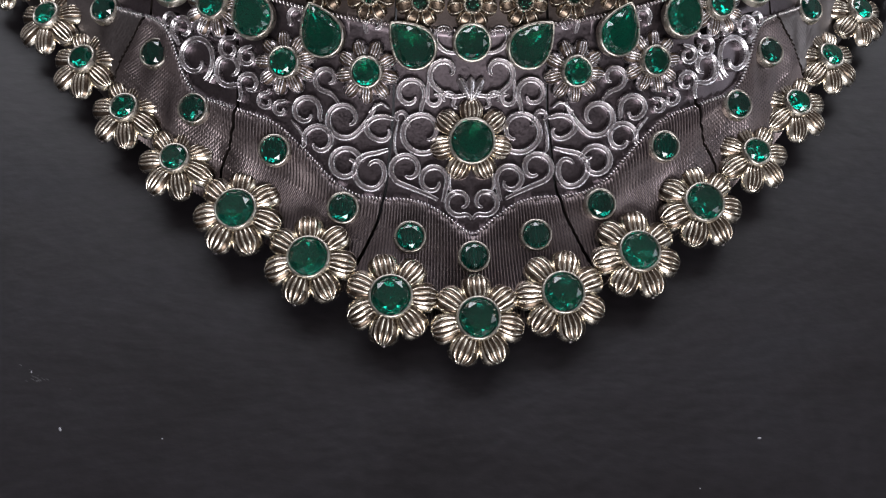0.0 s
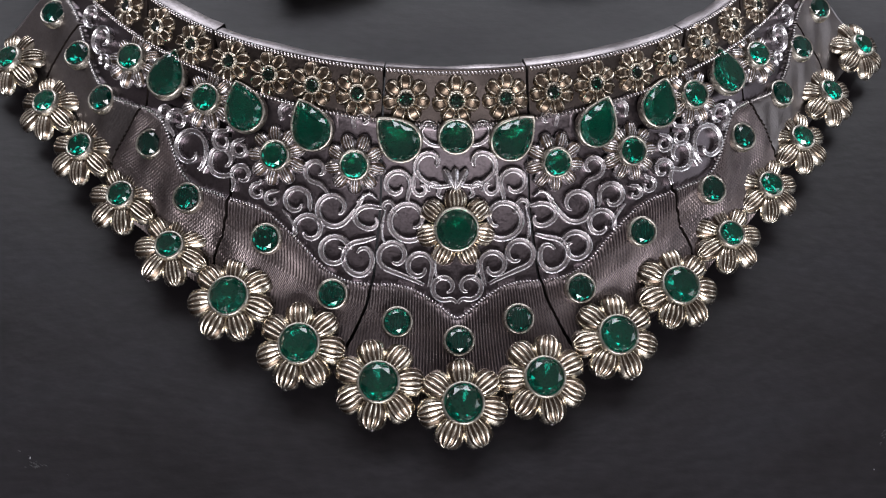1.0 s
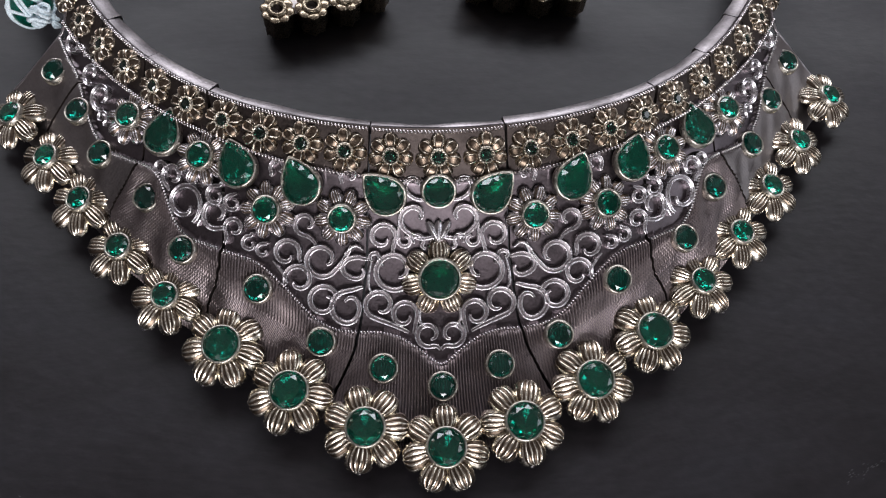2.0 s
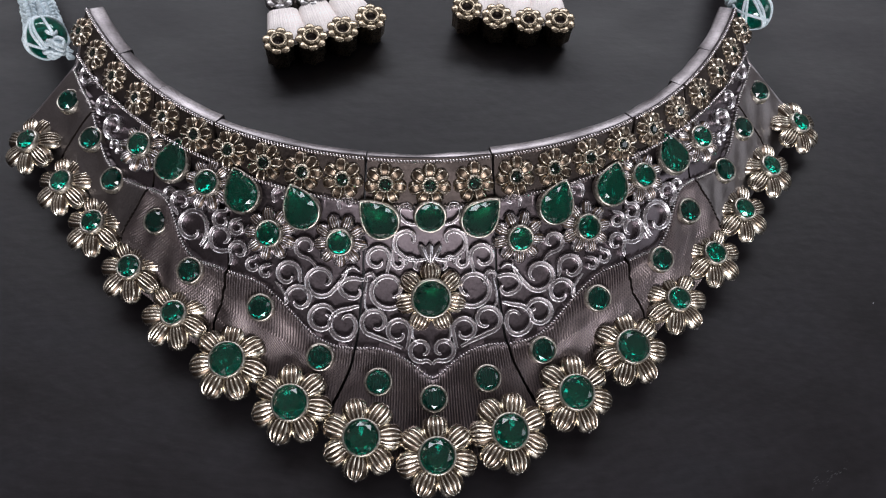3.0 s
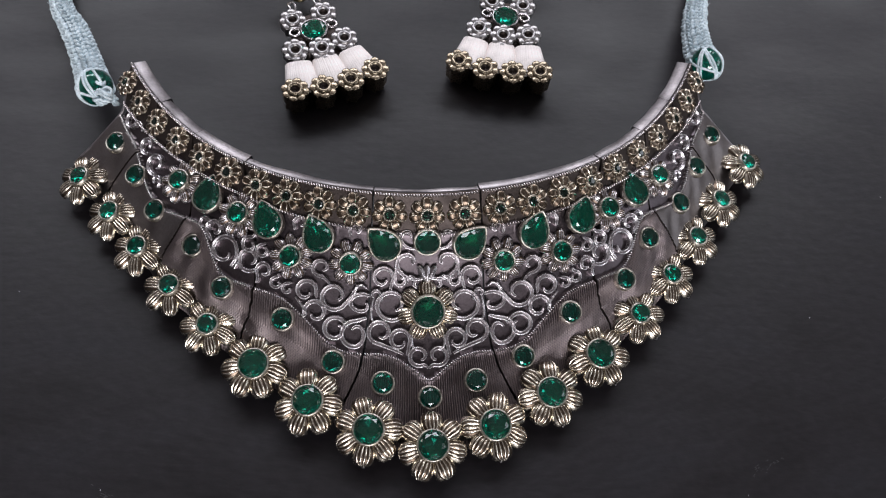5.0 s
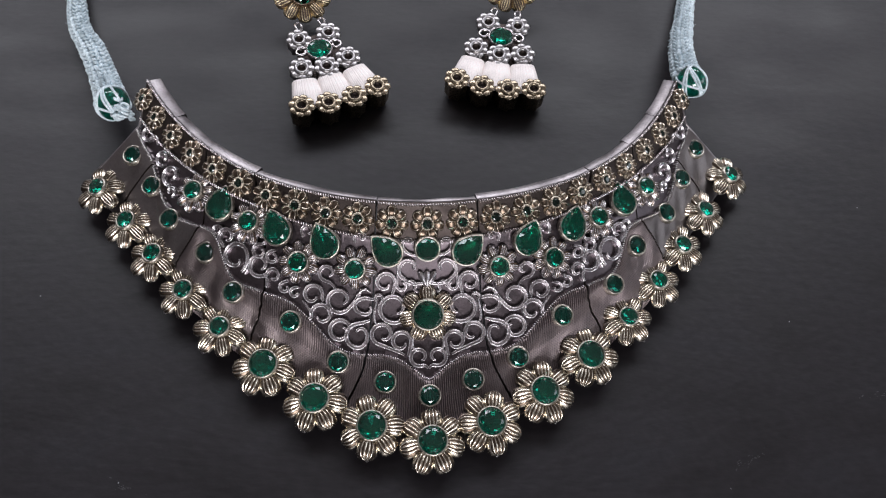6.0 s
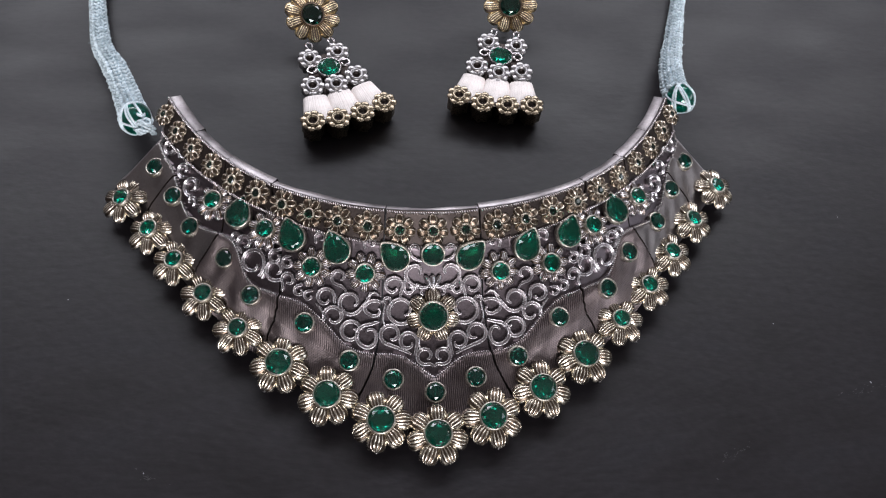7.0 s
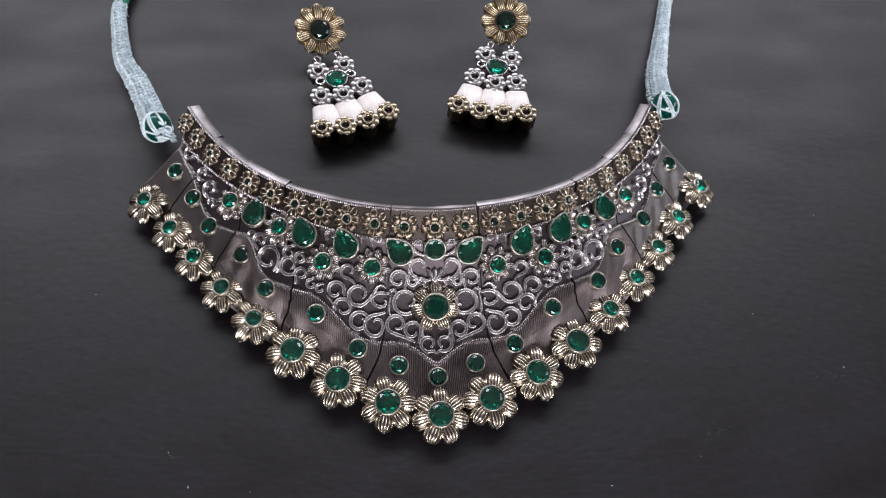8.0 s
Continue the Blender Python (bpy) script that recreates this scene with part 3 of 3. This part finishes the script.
# scrollwork: k, w, radius, where the curl begins (degrees), way round, degrees of turn, start of the tail from the centre (cm)
SCROLLS_MIDDLE = [
    (-0.77, 0.59, 0.27, -62, -1, 400, 0.39, -0.45), (-0.98, 0.468, 0.2, -112, -1, 390, 0.49, -0.53),
    (-0.56, 0.46, 0.18, -12, 1, 400, 0.13, -0.36), (-0.19, 0.402, 0.165, -75, -1, 390, 0.20, -0.27),
    (-0.99, 0.692, 0.18, -22, 1, 390, 0.14, -0.33), (-0.61, 0.694, 0.09, 178, 1, 300, -0.08, 0.31),
    (-0.39, 0.698, 0.09, -32, 1, 280, 0.15, -0.15), (-0.45, 0.759, 0.20, -140, -1, 250, 0.42, -0.30),
    (-0.47, 0.852, 0.13, -150, -1, 220, 0.30, -0.22), (-1.12, 0.616, 0.08, -2, 1, 260, 0.14, -0.15),
]
SCROLLS_SIDE = [
    (-1.81, 0.549, 0.23, -49, -1, 400, 0.53, 0.21), (-1.75, 0.416, 0.20, 30, 1, 420, 0.30, 0.02),
    (-1.45, 0.422, 0.24, 97, 1, 430, 0.34, 0.33), (-1.38, 0.564, 0.17, 68, 1, 330, 0.19, 0.16),
    (-2.23, 0.529, 0.18, -16, 1, 380, 0.22, -0.19), (-2.08, 0.452, 0.19, -175, -1, 380, -0.28, -0.1),
    (-2.04, 0.652, 0.15, -108, -1, 350, 0.15, -0.4), (-2.93, 0.518, 0.13, -172, -1, 360, -0.22, -0.25),
    (-2.71, 0.495, 0.1, 80, 1, 330, 0.09, 0.18), (-2.53, 0.496, 0.09, 81, 1, 300, 0.11, 0.12),
    (-2.95, 0.612, 0.11, 88, 1, 380, 0.12, 0.14),
]
SCROLLS_UPPER = [
    (-2.39, 0.811, 0.11, -171, -1, 300, -0.16, -0.11), (-1.6, 0.847, 0.11, -167, -1, 300, -0.13, -0.12),
]
SCROLLS_WING = [
    (-3.19, 0.523, 0.2, -89, -1, 380, 0.17, -0.28), (-3.76, 0.488, 0.25, -19, 1, 380, 0.05, -0.38),
    (-3.18, 0.606, 0.13, 66, 1, 360, 0.18, 0.19), (-4.08, 0.553, 0.16, -142, -1, 360, -0.14, -0.23),
    (-4.35, 0.545, 0.11, -30, 1, 300, 0.12, -0.17), (-3.52, 0.615, 0.1, -28, 1, 300, 0.1, -0.14),
]
SCROLLS_TIP = [
    (-6.73, 0.658, 0.15, -103, -1, 360, -0.03, -0.21), (-6.25, 0.604, 0.19, -120, -1, 370, -0.16, -0.2),
    (-6.06, 0.512, 0.1, -68, 1, 300, 0.11, -0.17), (-7.52, 0.711, 0.15, -65, -1, 330, 0.29, -0.46),
]


def band(sheet, ks, ws, half, flipped, heights):
    """A ridged strip of metal along a path on the panel; half: half its width at each place, in centimetres."""
    sk, sw = slopes(ks, ws)
    t = sk * np.gradient(ks)[:, None] + sw * np.gradient(ws)[:, None]
    t /= np.linalg.norm(t, axis=1)[:, None] + 1e-9
    n = N(ks, ws)
    side = np.cross(n, t)
    middle = S(ks, ws)
    cols = [middle + side * (v * half)[:, None] + n * h for v, h in heights]
    rows = np.stack(cols, 1)
    if flipped:
        rows = rows[:, ::-1] * np.array([-1, 1, 1])
        rows[..., 0] += 2 * drift(rows[..., 0], 4.6)
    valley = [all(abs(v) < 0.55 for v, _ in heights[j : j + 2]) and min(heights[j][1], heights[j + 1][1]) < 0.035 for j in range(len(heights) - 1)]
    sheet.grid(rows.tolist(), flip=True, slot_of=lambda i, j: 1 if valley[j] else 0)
    sheet.fan(rows[0].tolist(), flip=False), sheet.fan(rows[-1].tolist(), flip=True)


TWO_LINES = ((-1.10, -0.10), (-1.0, 0.035), (-0.84, 0.06), (-0.60, 0.055), (-0.42, 0.008), (0.42, 0.008), (0.60, 0.055), (0.84, 0.06), (1.0, 0.035), (1.10, -0.10))
ONE_LINE = ((-1.12, -0.10), (-0.95, 0.02), (-0.4, 0.05), (0.4, 0.05), (0.95, 0.02), (1.12, -0.10))


def scroll(sheet, k0, w0, radius, begin, way, turn, tx, ty, flipped):
    """A double-lined scroll: a bowed tail, a turn and a hooked end."""
    radius *= 1.22
    a0 = radians(begin)
    start = radius * np.array([math.cos(a0), math.sin(a0)])
    tangent = np.array([-math.sin(a0), math.cos(a0)]) * way
    foot = np.array([tx, ty])
    reach = np.linalg.norm(start - foot)
    bend = start - tangent * 0.6 * reach
    pts = [(1 - u) ** 2 * foot + 2 * u * (1 - u) * bend + u * u * start for u in np.linspace(0, 1, 10)[:-1]]
    for s in np.linspace(0, 1, 40):
        a = a0 + way * s * radians(0.88 * turn)
        r = radius * (1 - 0.10 * s - 0.52 * s**5)
        pts.append(r * np.array([math.cos(a), math.sin(a)]))
    pts = np.array(pts)
    ks, ws = near(k0, w0, pts[:, 0], pts[:, 1])
    s = np.linspace(0, 1, len(pts))
    wide = min(0.052, 0.031 + 0.085 * radius)
    half = wide * np.interp(s, [0, 0.15, 0.5, 0.8, 0.95, 1], [0.55, 0.85, 1.0, 0.85, 0.6, 0.35])
    band(sheet, ks, ws, half, flipped, TWO_LINES)


panels = {}
for ob in necklace.children:
    if ob.name.startswith("panel"):
        xs = [v.co.x for v in ob.data.vertices]
        panels[sum(xs) / len(xs)] = ob
panel_of = [panels[x] for x in sorted(panels)]
for rows, index in ((SCROLLS_MIDDLE, 0), (SCROLLS_SIDE, 1), (SCROLLS_UPPER, 1), (SCROLLS_WING, 2), (SCROLLS_TIP, 3)):
    for row in rows:
        for flipped in (False, True):
            sheet = Sheet()
            scroll(sheet, *row, flipped)
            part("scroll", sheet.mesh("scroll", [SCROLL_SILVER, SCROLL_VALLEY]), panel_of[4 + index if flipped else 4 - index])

# tendrils that tie the scrolls together: panel, then k and w of a few places along each
TENDRILS = [
    (0, (-1.16, 0.605), (-1.185, 0.56), (-1.17, 0.52), (-1.10, 0.50)),
    (0, (-0.30, 0.505), (-0.33, 0.47), (-0.30, 0.44), (-0.20, 0.43)),
    (1, (-1.31, 0.63), (-1.45, 0.635), (-1.56, 0.60)),
    (1, (-2.35, 0.60), (-2.55, 0.575), (-2.72, 0.56)),
    (1, (-2.40, 0.475), (-2.28, 0.45), (-2.2, 0.42)),
    (2, (-3.50, 0.43), (-3.42, 0.47), (-3.30, 0.46)),
    (2, (-3.55, 0.60), (-3.75, 0.61), (-3.92, 0.62)),
]


def tendril(sheet, places, flipped):
    """A slim ridged band along the panel."""
    path = smooth_path(places, 22)
    band(sheet, path[:, 0], path[:, 1], 0.030 * np.interp(np.linspace(0, 1, 22), [0, 0.3, 0.7, 1], [0.5, 1, 1, 0.5]), flipped, ONE_LINE)


for index, *places in TENDRILS:
    for flipped in (False, True):
        sheet = Sheet()
        tendril(sheet, places, flipped)
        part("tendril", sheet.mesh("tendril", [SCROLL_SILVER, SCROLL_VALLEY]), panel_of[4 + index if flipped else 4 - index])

# small leaves over the middle flower and beside the pear stones
SPRIG = petal_mesh("leaf", 0.0, 0.42, 0.075, 0.06, (0.0,), [SCROLL_SILVER, BAND], waist=0.35, proud=0.02)
for k, w, turn, owner in ((0.0, 0.695, 90, 4), (0.0, 0.70, 62, 4), (0.0, 0.70, 118, 4), (1.95, 0.815, 40, 5), (-1.95, 0.815, 140, 3), (2.75, 0.80, 60, 5), (-2.75, 0.80, 120, 3)):
    part("leaf", SPRIG, panel_of[owner], on_panel(k, w, 0.0, turn))

# ---- cords and beads ----
def cord_mesh(points, radii, rows_n=420):
    """A knitted tube of thread."""
    path = smooth_path(points, rows_n)
    run = np.r_[0, np.cumsum(np.linalg.norm(np.diff(path, axis=0), axis=1))]
    rad = np.interp(np.linspace(0, 1, rows_n), np.linspace(0, 1, len(radii)), radii)
    sheet, rnd = Sheet(), random.Random(5)
    sheet.tube(path[::6], lambda u: 0.56 * float(np.interp(u, np.linspace(0, 1, rows_n), rad)), 20)
    wales, d = 8, 0.0
    while d < run[-1] - 0.05:
        i = int(np.searchsorted(run, d))
        i = min(max(i, 1), rows_n - 2)
        p, t = path[i], path[i + 1] - path[i - 1]
        t /= np.linalg.norm(t)
        a = np.cross(t, (0, 0, 1))
        a /= np.linalg.norm(a)
        b = np.cross(a, t)
        for q in range(wales):
            for lean in (-1, 1):
                ang = 2 * math.pi * (q + 0.24 * lean + rnd.uniform(-0.06, 0.06)) / wales
                out = math.cos(ang) * a + math.sin(ang) * b
                side = -math.sin(ang) * a + math.cos(ang) * b
                r = rad[i] * rnd.uniform(0.64, 0.72)
                along = t * 0.80 + side * 0.60 * lean
                cross = np.cross(out, along)
                sheet.blob(p + out * r + t * rnd.uniform(-0.015, 0.015), (cross * 0.135 * rad[i], along * 0.118, out * 0.25 * rad[i]), 6, 4)
        d += 0.18
    for _ in range(170):
        i, ang = rnd.randrange(5, rows_n - 5), rnd.uniform(0, 2 * math.pi)
        t = path[i + 3] - path[i - 3]
        t /= np.linalg.norm(t)
        a = np.cross(t, (0, 0, 1))
        a /= np.linalg.norm(a)
        out = math.cos(ang) * a + math.sin(ang) * np.cross(a, t)
        side = np.cross(out, t) * rnd.uniform(-1, 1)
        start, size = path[i] + out * 0.80 * rad[i], rnd.uniform(0.05, 0.14)
        sheet.tube([start, start + (out * 0.5 + t * rnd.uniform(-1, 1) + side) * size * 0.6, start + (out * rnd.uniform(0.2, 0.6) + t * rnd.uniform(-1, 1) + 1.6 * side) * size], 0.006, 4, up=out)
    return sheet.mesh("cord", [THREAD])


def thread_ring(sheet, centre, radius, axis, wobble, size=0.034):
    """A strand of thread laid round a bead."""
    z = np.array(axis, float) / np.linalg.norm(axis)
    x = np.cross(z, (0.3, 0.2, 0.9))
    x /= np.linalg.norm(x)
    y = np.cross(z, x)
    path = [np.array(centre) + (radius + 0.01 * math.sin(5 * a)) * (math.cos(a) * x + math.sin(a) * y) + z * wobble * math.sin(2 * a + 1) for a in np.linspace(0, 2 * math.pi, 40)]
    sheet.tube(path, size, 6, up=z)


BALL = Sheet()
BALL.blob((0, 0, 0), ((0.44, 0, 0), (0, 0.44, 0), (0, 0, 0.44)), 28, 16)
BALL = BALL.mesh("bead", [GEM])
for points, radii, cap_end in (
    (((-8.22, 9.45, 1.25), (-8.51, 10.16, 1.0), (-9.12, 11.58, 0.75), (-9.77, 12.83, 0.5), (-10.12, 14.14, 0.36), (-10.35, 15.32, 0.31), (-10.38, 15.95, 0.3)), (0.46, 0.44, 0.42, 0.35, 0.31, 0.29, 0.27), True),
    (((7.85, 10.2, 1.25), (7.91, 10.82, 1.05), (8.18, 12.08, 0.75), (8.71, 13.62, 0.45), (9.13, 14.96, 0.34), (9.58, 16.35, 0.29), (10.0, 17.6, 0.27)), (0.46, 0.45, 0.41, 0.34, 0.29, 0.28, 0.26), False),
):
    cord = part("cord", cord_mesh(points, radii), necklace, None, "pale blue knitted thread cord")
    c = np.array(points[0]) + ((0.1, -0.25, 0.12) if cap_end else (0.02, -0.2, 0.12))
    part("bead", BALL, cord, Matrix.Translation(Vector(c) * CM), "translucent green bead under crossed threads")
    threads = Sheet()
    away = np.array(points[1]) - np.array(points[0])
    for ax, wob in (((1, 0.2, 0.3), 0.05), ((0.9, 0.35, 0.2), 0.03), ((0.2, 0.3, 1.0), 0.04), ((0.8, 0.7, -0.5), 0.06), ((0.7, -0.6, 0.4), 0.05), ((0.6, -0.7, 0.5), 0.03)):
        thread_ring(threads, c, 0.45, ax, wob)
    knot = c + np.array([0.30, -0.30, 0.12]) * (1 if cap_end else -0.6)
    for i in range(16):
        d = np.array([noise.noise(Vector((i * 1.7, s, 0.5))) for s in (0.1, 5.3, 9.1)]) * 0.42
        thread_ring(threads, knot + d, 0.11, d + (0.1, 0.2, 0.3), 0.03, 0.04)
    part("thread", threads.mesh("thread", [THREAD]), cord)
    if cap_end:
        cap = Sheet()
        end = np.array(points[-1])
        cap.tube(smooth_path([end - (0, 0.1, 0), end + (0.1, 0.6, 0), end + (0.35, 1.5, -0.02), end + (0.9, 2.6, -0.03)], 30), 0.25, 14)
        part("cord_end", cap.mesh("cord_end", [GREEN_CAP]), cord, None, "green covered cord end")

# ---- earrings ----
EAR_PETAL = petal_mesh("petal", 0.28, 0.89, 0.222, 0.15, (-0.5, -0.17, 0.17, 0.5), [EAR_GOLD, PATINA], droop=-0.10, waist=0.36, proud=0.022, shoulder=0.72)
GEM_EAR, SET_EAR = gem_pair(0.33, 18, 0.12, DARK_EMERALD)
SET_EAR.materials[0] = PATINA
GEM_OVAL = gem_mesh("gem", lambda m: [(1.2 * x, y) for x, y in round_outline(0.285, m)], 16, 0.11, EAR_GEM)
SET_OVAL = bezel_mesh("gem_setting", lambda m: [(1.2 * x, y) for x, y in round_outline(0.285, m)], 32, SILVER)


def rosette_mesh(name, mat, deep, radius=0.36):
    """A ring of small round petals on a tube, with an open dark eye."""
    sheet = Sheet()
    ring = np.linspace(0, 2 * math.pi, 24, endpoint=False)
    sheet.grid([[(r * radius * math.cos(a), r * radius * math.sin(a), z) for a in ring] for r, z in ((0.66, 0.01), (0.58, 0.10), (0.48, 0.12), (0.38, 0.11), (0.31, 0.06))], closed=True)
    sheet.grid([[(r * radius * math.cos(a), r * radius * math.sin(a), z) for a in ring] for r, z in ((0.32, 0.05), (0.26, 0.0), (0.02, -0.01))], slot=1, closed=True)
    wavy = [1 + 0.10 * math.cos(8 * a) for a in ring]
    sheet.grid([[(0.86 * radius * q * math.cos(a), 0.86 * radius * q * math.sin(a), z) for a, q in zip(ring, wavy)] for z in (-deep, -deep + 0.06, -0.06, 0.0)], closed=True)
    return sheet.mesh(name, [mat, GROOVE])


def ball_petal(mat):
    sheet = Sheet()
    sheet.blob((0.262, 0.0, 0.02), ((0.118, 0, 0.015), (0, 0.132, 0), (0, 0, 0.048)), 10, 6)
    return sheet.mesh("petal", [mat])


BALL_SILVER, BALL_GOLD = ball_petal(EAR_SILVER), ball_petal(EAR_ROSE)
ROSE_SILVER, ROSE_GOLD = rosette_mesh("rosette", EAR_SILVER, 0.35), rosette_mesh("rosette", EAR_ROSE, 0.62)


def puff_mesh(w0, w1, length):
    """A bundle of white silk threads, wider at its foot, with fine lengthwise folds."""
    sheet, rows = Sheet(), []
    for s in np.linspace(0, 1, 9):
        wide = (w0 + (w1 - w0) * s) / 2
        row = []
        for v in np.linspace(-1, 1, 61):
            z = 0.19 * max(1 - v**4, 0) ** 0.5 * (0.9 + 0.1 * math.sin(math.pi * s)) + 0.016 * abs(math.sin(24 * v + 2 * noise.noise(Vector((v * 5, s, 0)))))
            row.append((v * wide, -s * length, z))
        rows.append(row)
    sheet.grid(rows, flip=True)
    sheet.fan([(p[0], p[1], -0.02) for p in [r[0] for r in rows] + [r[-1] for r in rows][::-1]])
    sheet.grid([[(p[0], p[1], -0.02) for p in rows[-1]], rows[-1]], flip=True)
    return sheet.mesh("silk_puff", [PUFF])


PUFF_MESH = puff_mesh(0.74, 1.0, 0.98)
LINK = Sheet()
LINK.tube([(0.09 * math.cos(a), 0.17 * math.sin(a), 0.03 * math.cos(2 * a)) for a in np.linspace(0, 2 * math.pi, 20)], 0.03, 6, up=(0, 0, 1))
LINK = LINK.mesh("link", [SILVER])


def earring_plate():
    """A flared backing plate with a wall at its foot."""
    sheet = Sheet()
    outline = [(-0.45, 0.85), (0.45, 0.85), (0.62, 0.2), (0.95, -0.6), (1.12, -1.50), (0.9, -1.60), (0.4, -1.66), (-0.4, -1.66), (-0.9, -1.60), (-1.12, -1.50), (-0.95, -0.6), (-0.62, 0.2)]
    top, low = [(x, y, -0.10) for x, y in outline[::-1]], [(x * 0.97, y * 0.98, -0.66) for x, y in outline[::-1]]
    sheet.grid([top, low], closed=True, flip=True)
    sheet.fan(top), sheet.fan(low, flip=True)
    return sheet.mesh("plate", [GROOVE], smooth=False)


EAR_PLATE = earring_plate()
EAR_SCROLL = Sheet()
for s in (-1, 1):
    EAR_SCROLL.tube([(s * (0.50 + 0.22 * (1 - u) ** 0.5 * math.cos(6.5 * u + 3.6)), 0.05 - 0.19 * (1 - u) ** 0.5 * math.sin(6.5 * u + 3.6), 0.02 + 0.05 * u) for u in np.linspace(0, 0.9, 28)], 0.038, 7)
EAR_SCROLL = EAR_SCROLL.mesh("scroll", [SILVER])


def earring(x, y, turn, flower_shift, label):
    root = tagged(new("earring"), label, "earring", "pair of earrings")
    root.matrix_basis = pose(x * CM, y * CM, 0, 0, 0, turn)
    up = 0.0068

    def at(a, b, z=0.0, spin=0.0):
        return Matrix.Translation((a * CM, b * CM, up + z * CM)) @ Matrix.Rotation(radians(spin), 4, "Z")

    part("plate", EAR_PLATE, root, at(0, 0))
    top = part("flower", SET_EAR, root, at(flower_shift, 2.28, 0.27) @ Matrix.Rotation(radians(36), 4, "X"), "ten-petalled yellow gold stud flower")
    part("gem", GEM_EAR, top, Matrix.Translation((0, 0, 0.0003)), "dark green faceted stone")
    for i in range(10):
        part("petal", EAR_PETAL, top, Matrix.Rotation(radians(36 * i + 9), 4, "Z") @ Matrix.Translation((0, 0, -0.0012)))
    post = Sheet()
    post.tube([(0, 0, -0.62), (0, 0, -0.12)], 0.10, 12, up=(0, 1, 0))
    part("post", post.mesh("post", [SILVER]), top)
    for a in (-0.30, 0.42):
        part("link", LINK, root, at(a, 1.10, 0.12))
    for a, b in ((-0.44, 0.60), (0.46, 0.60), (-0.70, -0.50), (0.0, -0.66), (0.70, -0.50)):
        rose = part("rosette", ROSE_SILVER, root, at(a, b, 0.08) @ Matrix.Rotation(radians(10), 4, "X") @ Matrix.Rotation(radians(20 * a), 4, "Z"), "silver rosette")
        for i in range(8):
            part("petal", BALL_SILVER, rose, Matrix.Rotation(radians(45 * i), 4, "Z"))
    oval = part("gem_setting", SET_OVAL, root, at(0, 0.02, 0.16) @ Matrix.Rotation(radians(14), 4, "X"))
    part("gem", GEM_OVAL, oval, Matrix.Translation((0, 0, 0.0002)), "oval green stone")
    part("scroll", EAR_SCROLL, root, at(0, 0, 0.12))
    for a, spin in ((-0.74, -9), (0.0, 0), (0.74, 9)):
        part("silk_puff", PUFF_MESH, root, at(a, -0.90 + 0.05 * abs(a), -0.10, spin), "white silk thread bundle")
    for a, b in ((-1.12, -1.84), (-0.38, -1.98), (0.38, -1.98), (1.12, -1.84)):
        rose = part("rosette", ROSE_GOLD, root, at(a, b, 0.10) @ Matrix.Rotation(radians(8), 4, "X") @ Matrix.Rotation(radians(25 * a), 4, "Z"), "gold rosette on a short tube")
        for i in range(8):
            part("petal", BALL_GOLD, rose, Matrix.Rotation(radians(45 * i), 4, "Z"))
    return root


earring(-2.76, 11.70, 19.0, 0.20, "gold and silver drop earring with white silk, lying flat")
earring(2.63, 12.22, -10.5, 0.12, "gold and silver drop earring with white silk, lying flat")

# ---- dust on the table ----
for x, y, size in ((-6.43, -1.41, 0.05), (4.27, -1.87, 0.045), (-7.0, -0.5, 0.03), (-4.9, -1.6, 0.022), (3.2, -2.6, 0.02), (11.6, 1.2, 0.05), (9.4, 3.0, 0.03), (-9.5, 4.2, 0.025), (6.8, -1.2, 0.02), (12.4, 6.5, 0.03), (-2.2, -3.2, 0.02), (8.6, 12.2, 0.03)):
    flake = Sheet()
    size *= 0.7
    flake.blob((0, 0, 0), ((size, 0.3 * size, 0), (-0.2 * size, 0.5 * size, 0), (0, 0, 0.12 * size)), 7, 4)
    tagged(new("dust_speck", flake.mesh("dust_speck", [DUST])), "tiny pale fleck of dust on the table", "dust", "dust specks").matrix_basis = pose(x * CM, y * CM, 0.1 * size * CM, 0, 0, 40 * x)

# faint scuffs: short trails of pale grains rubbed into the board
for x, y, length, turn, seed in ((11.3, 0.95, 0.85, 8, 3), (7.3, -0.63, 0.55, 20, 5), (-6.9, -0.6, 0.35, -30, 9)):
    rnd, scuff = random.Random(seed), Sheet()
    for _ in range(26):
        u = rnd.gauss(0, 0.45)
        size = rnd.uniform(0.008, 0.022)
        scuff.blob((u * length, 0.12 * length * u * u + rnd.gauss(0, 0.05), 0.1 * size), ((2.2 * size, 0.4 * size, 0), (-0.2 * size, 0.5 * size, 0), (0, 0, 0.1 * size)), 5, 3)
    tagged(new("scuff_mark", scuff.mesh("scuff_mark", [SCUFF])), "faint pale scuff rubbed into the dark table", "scuff", "scuff marks").matrix_basis = pose(x * CM, y * CM, 0, 0, 0, turn)
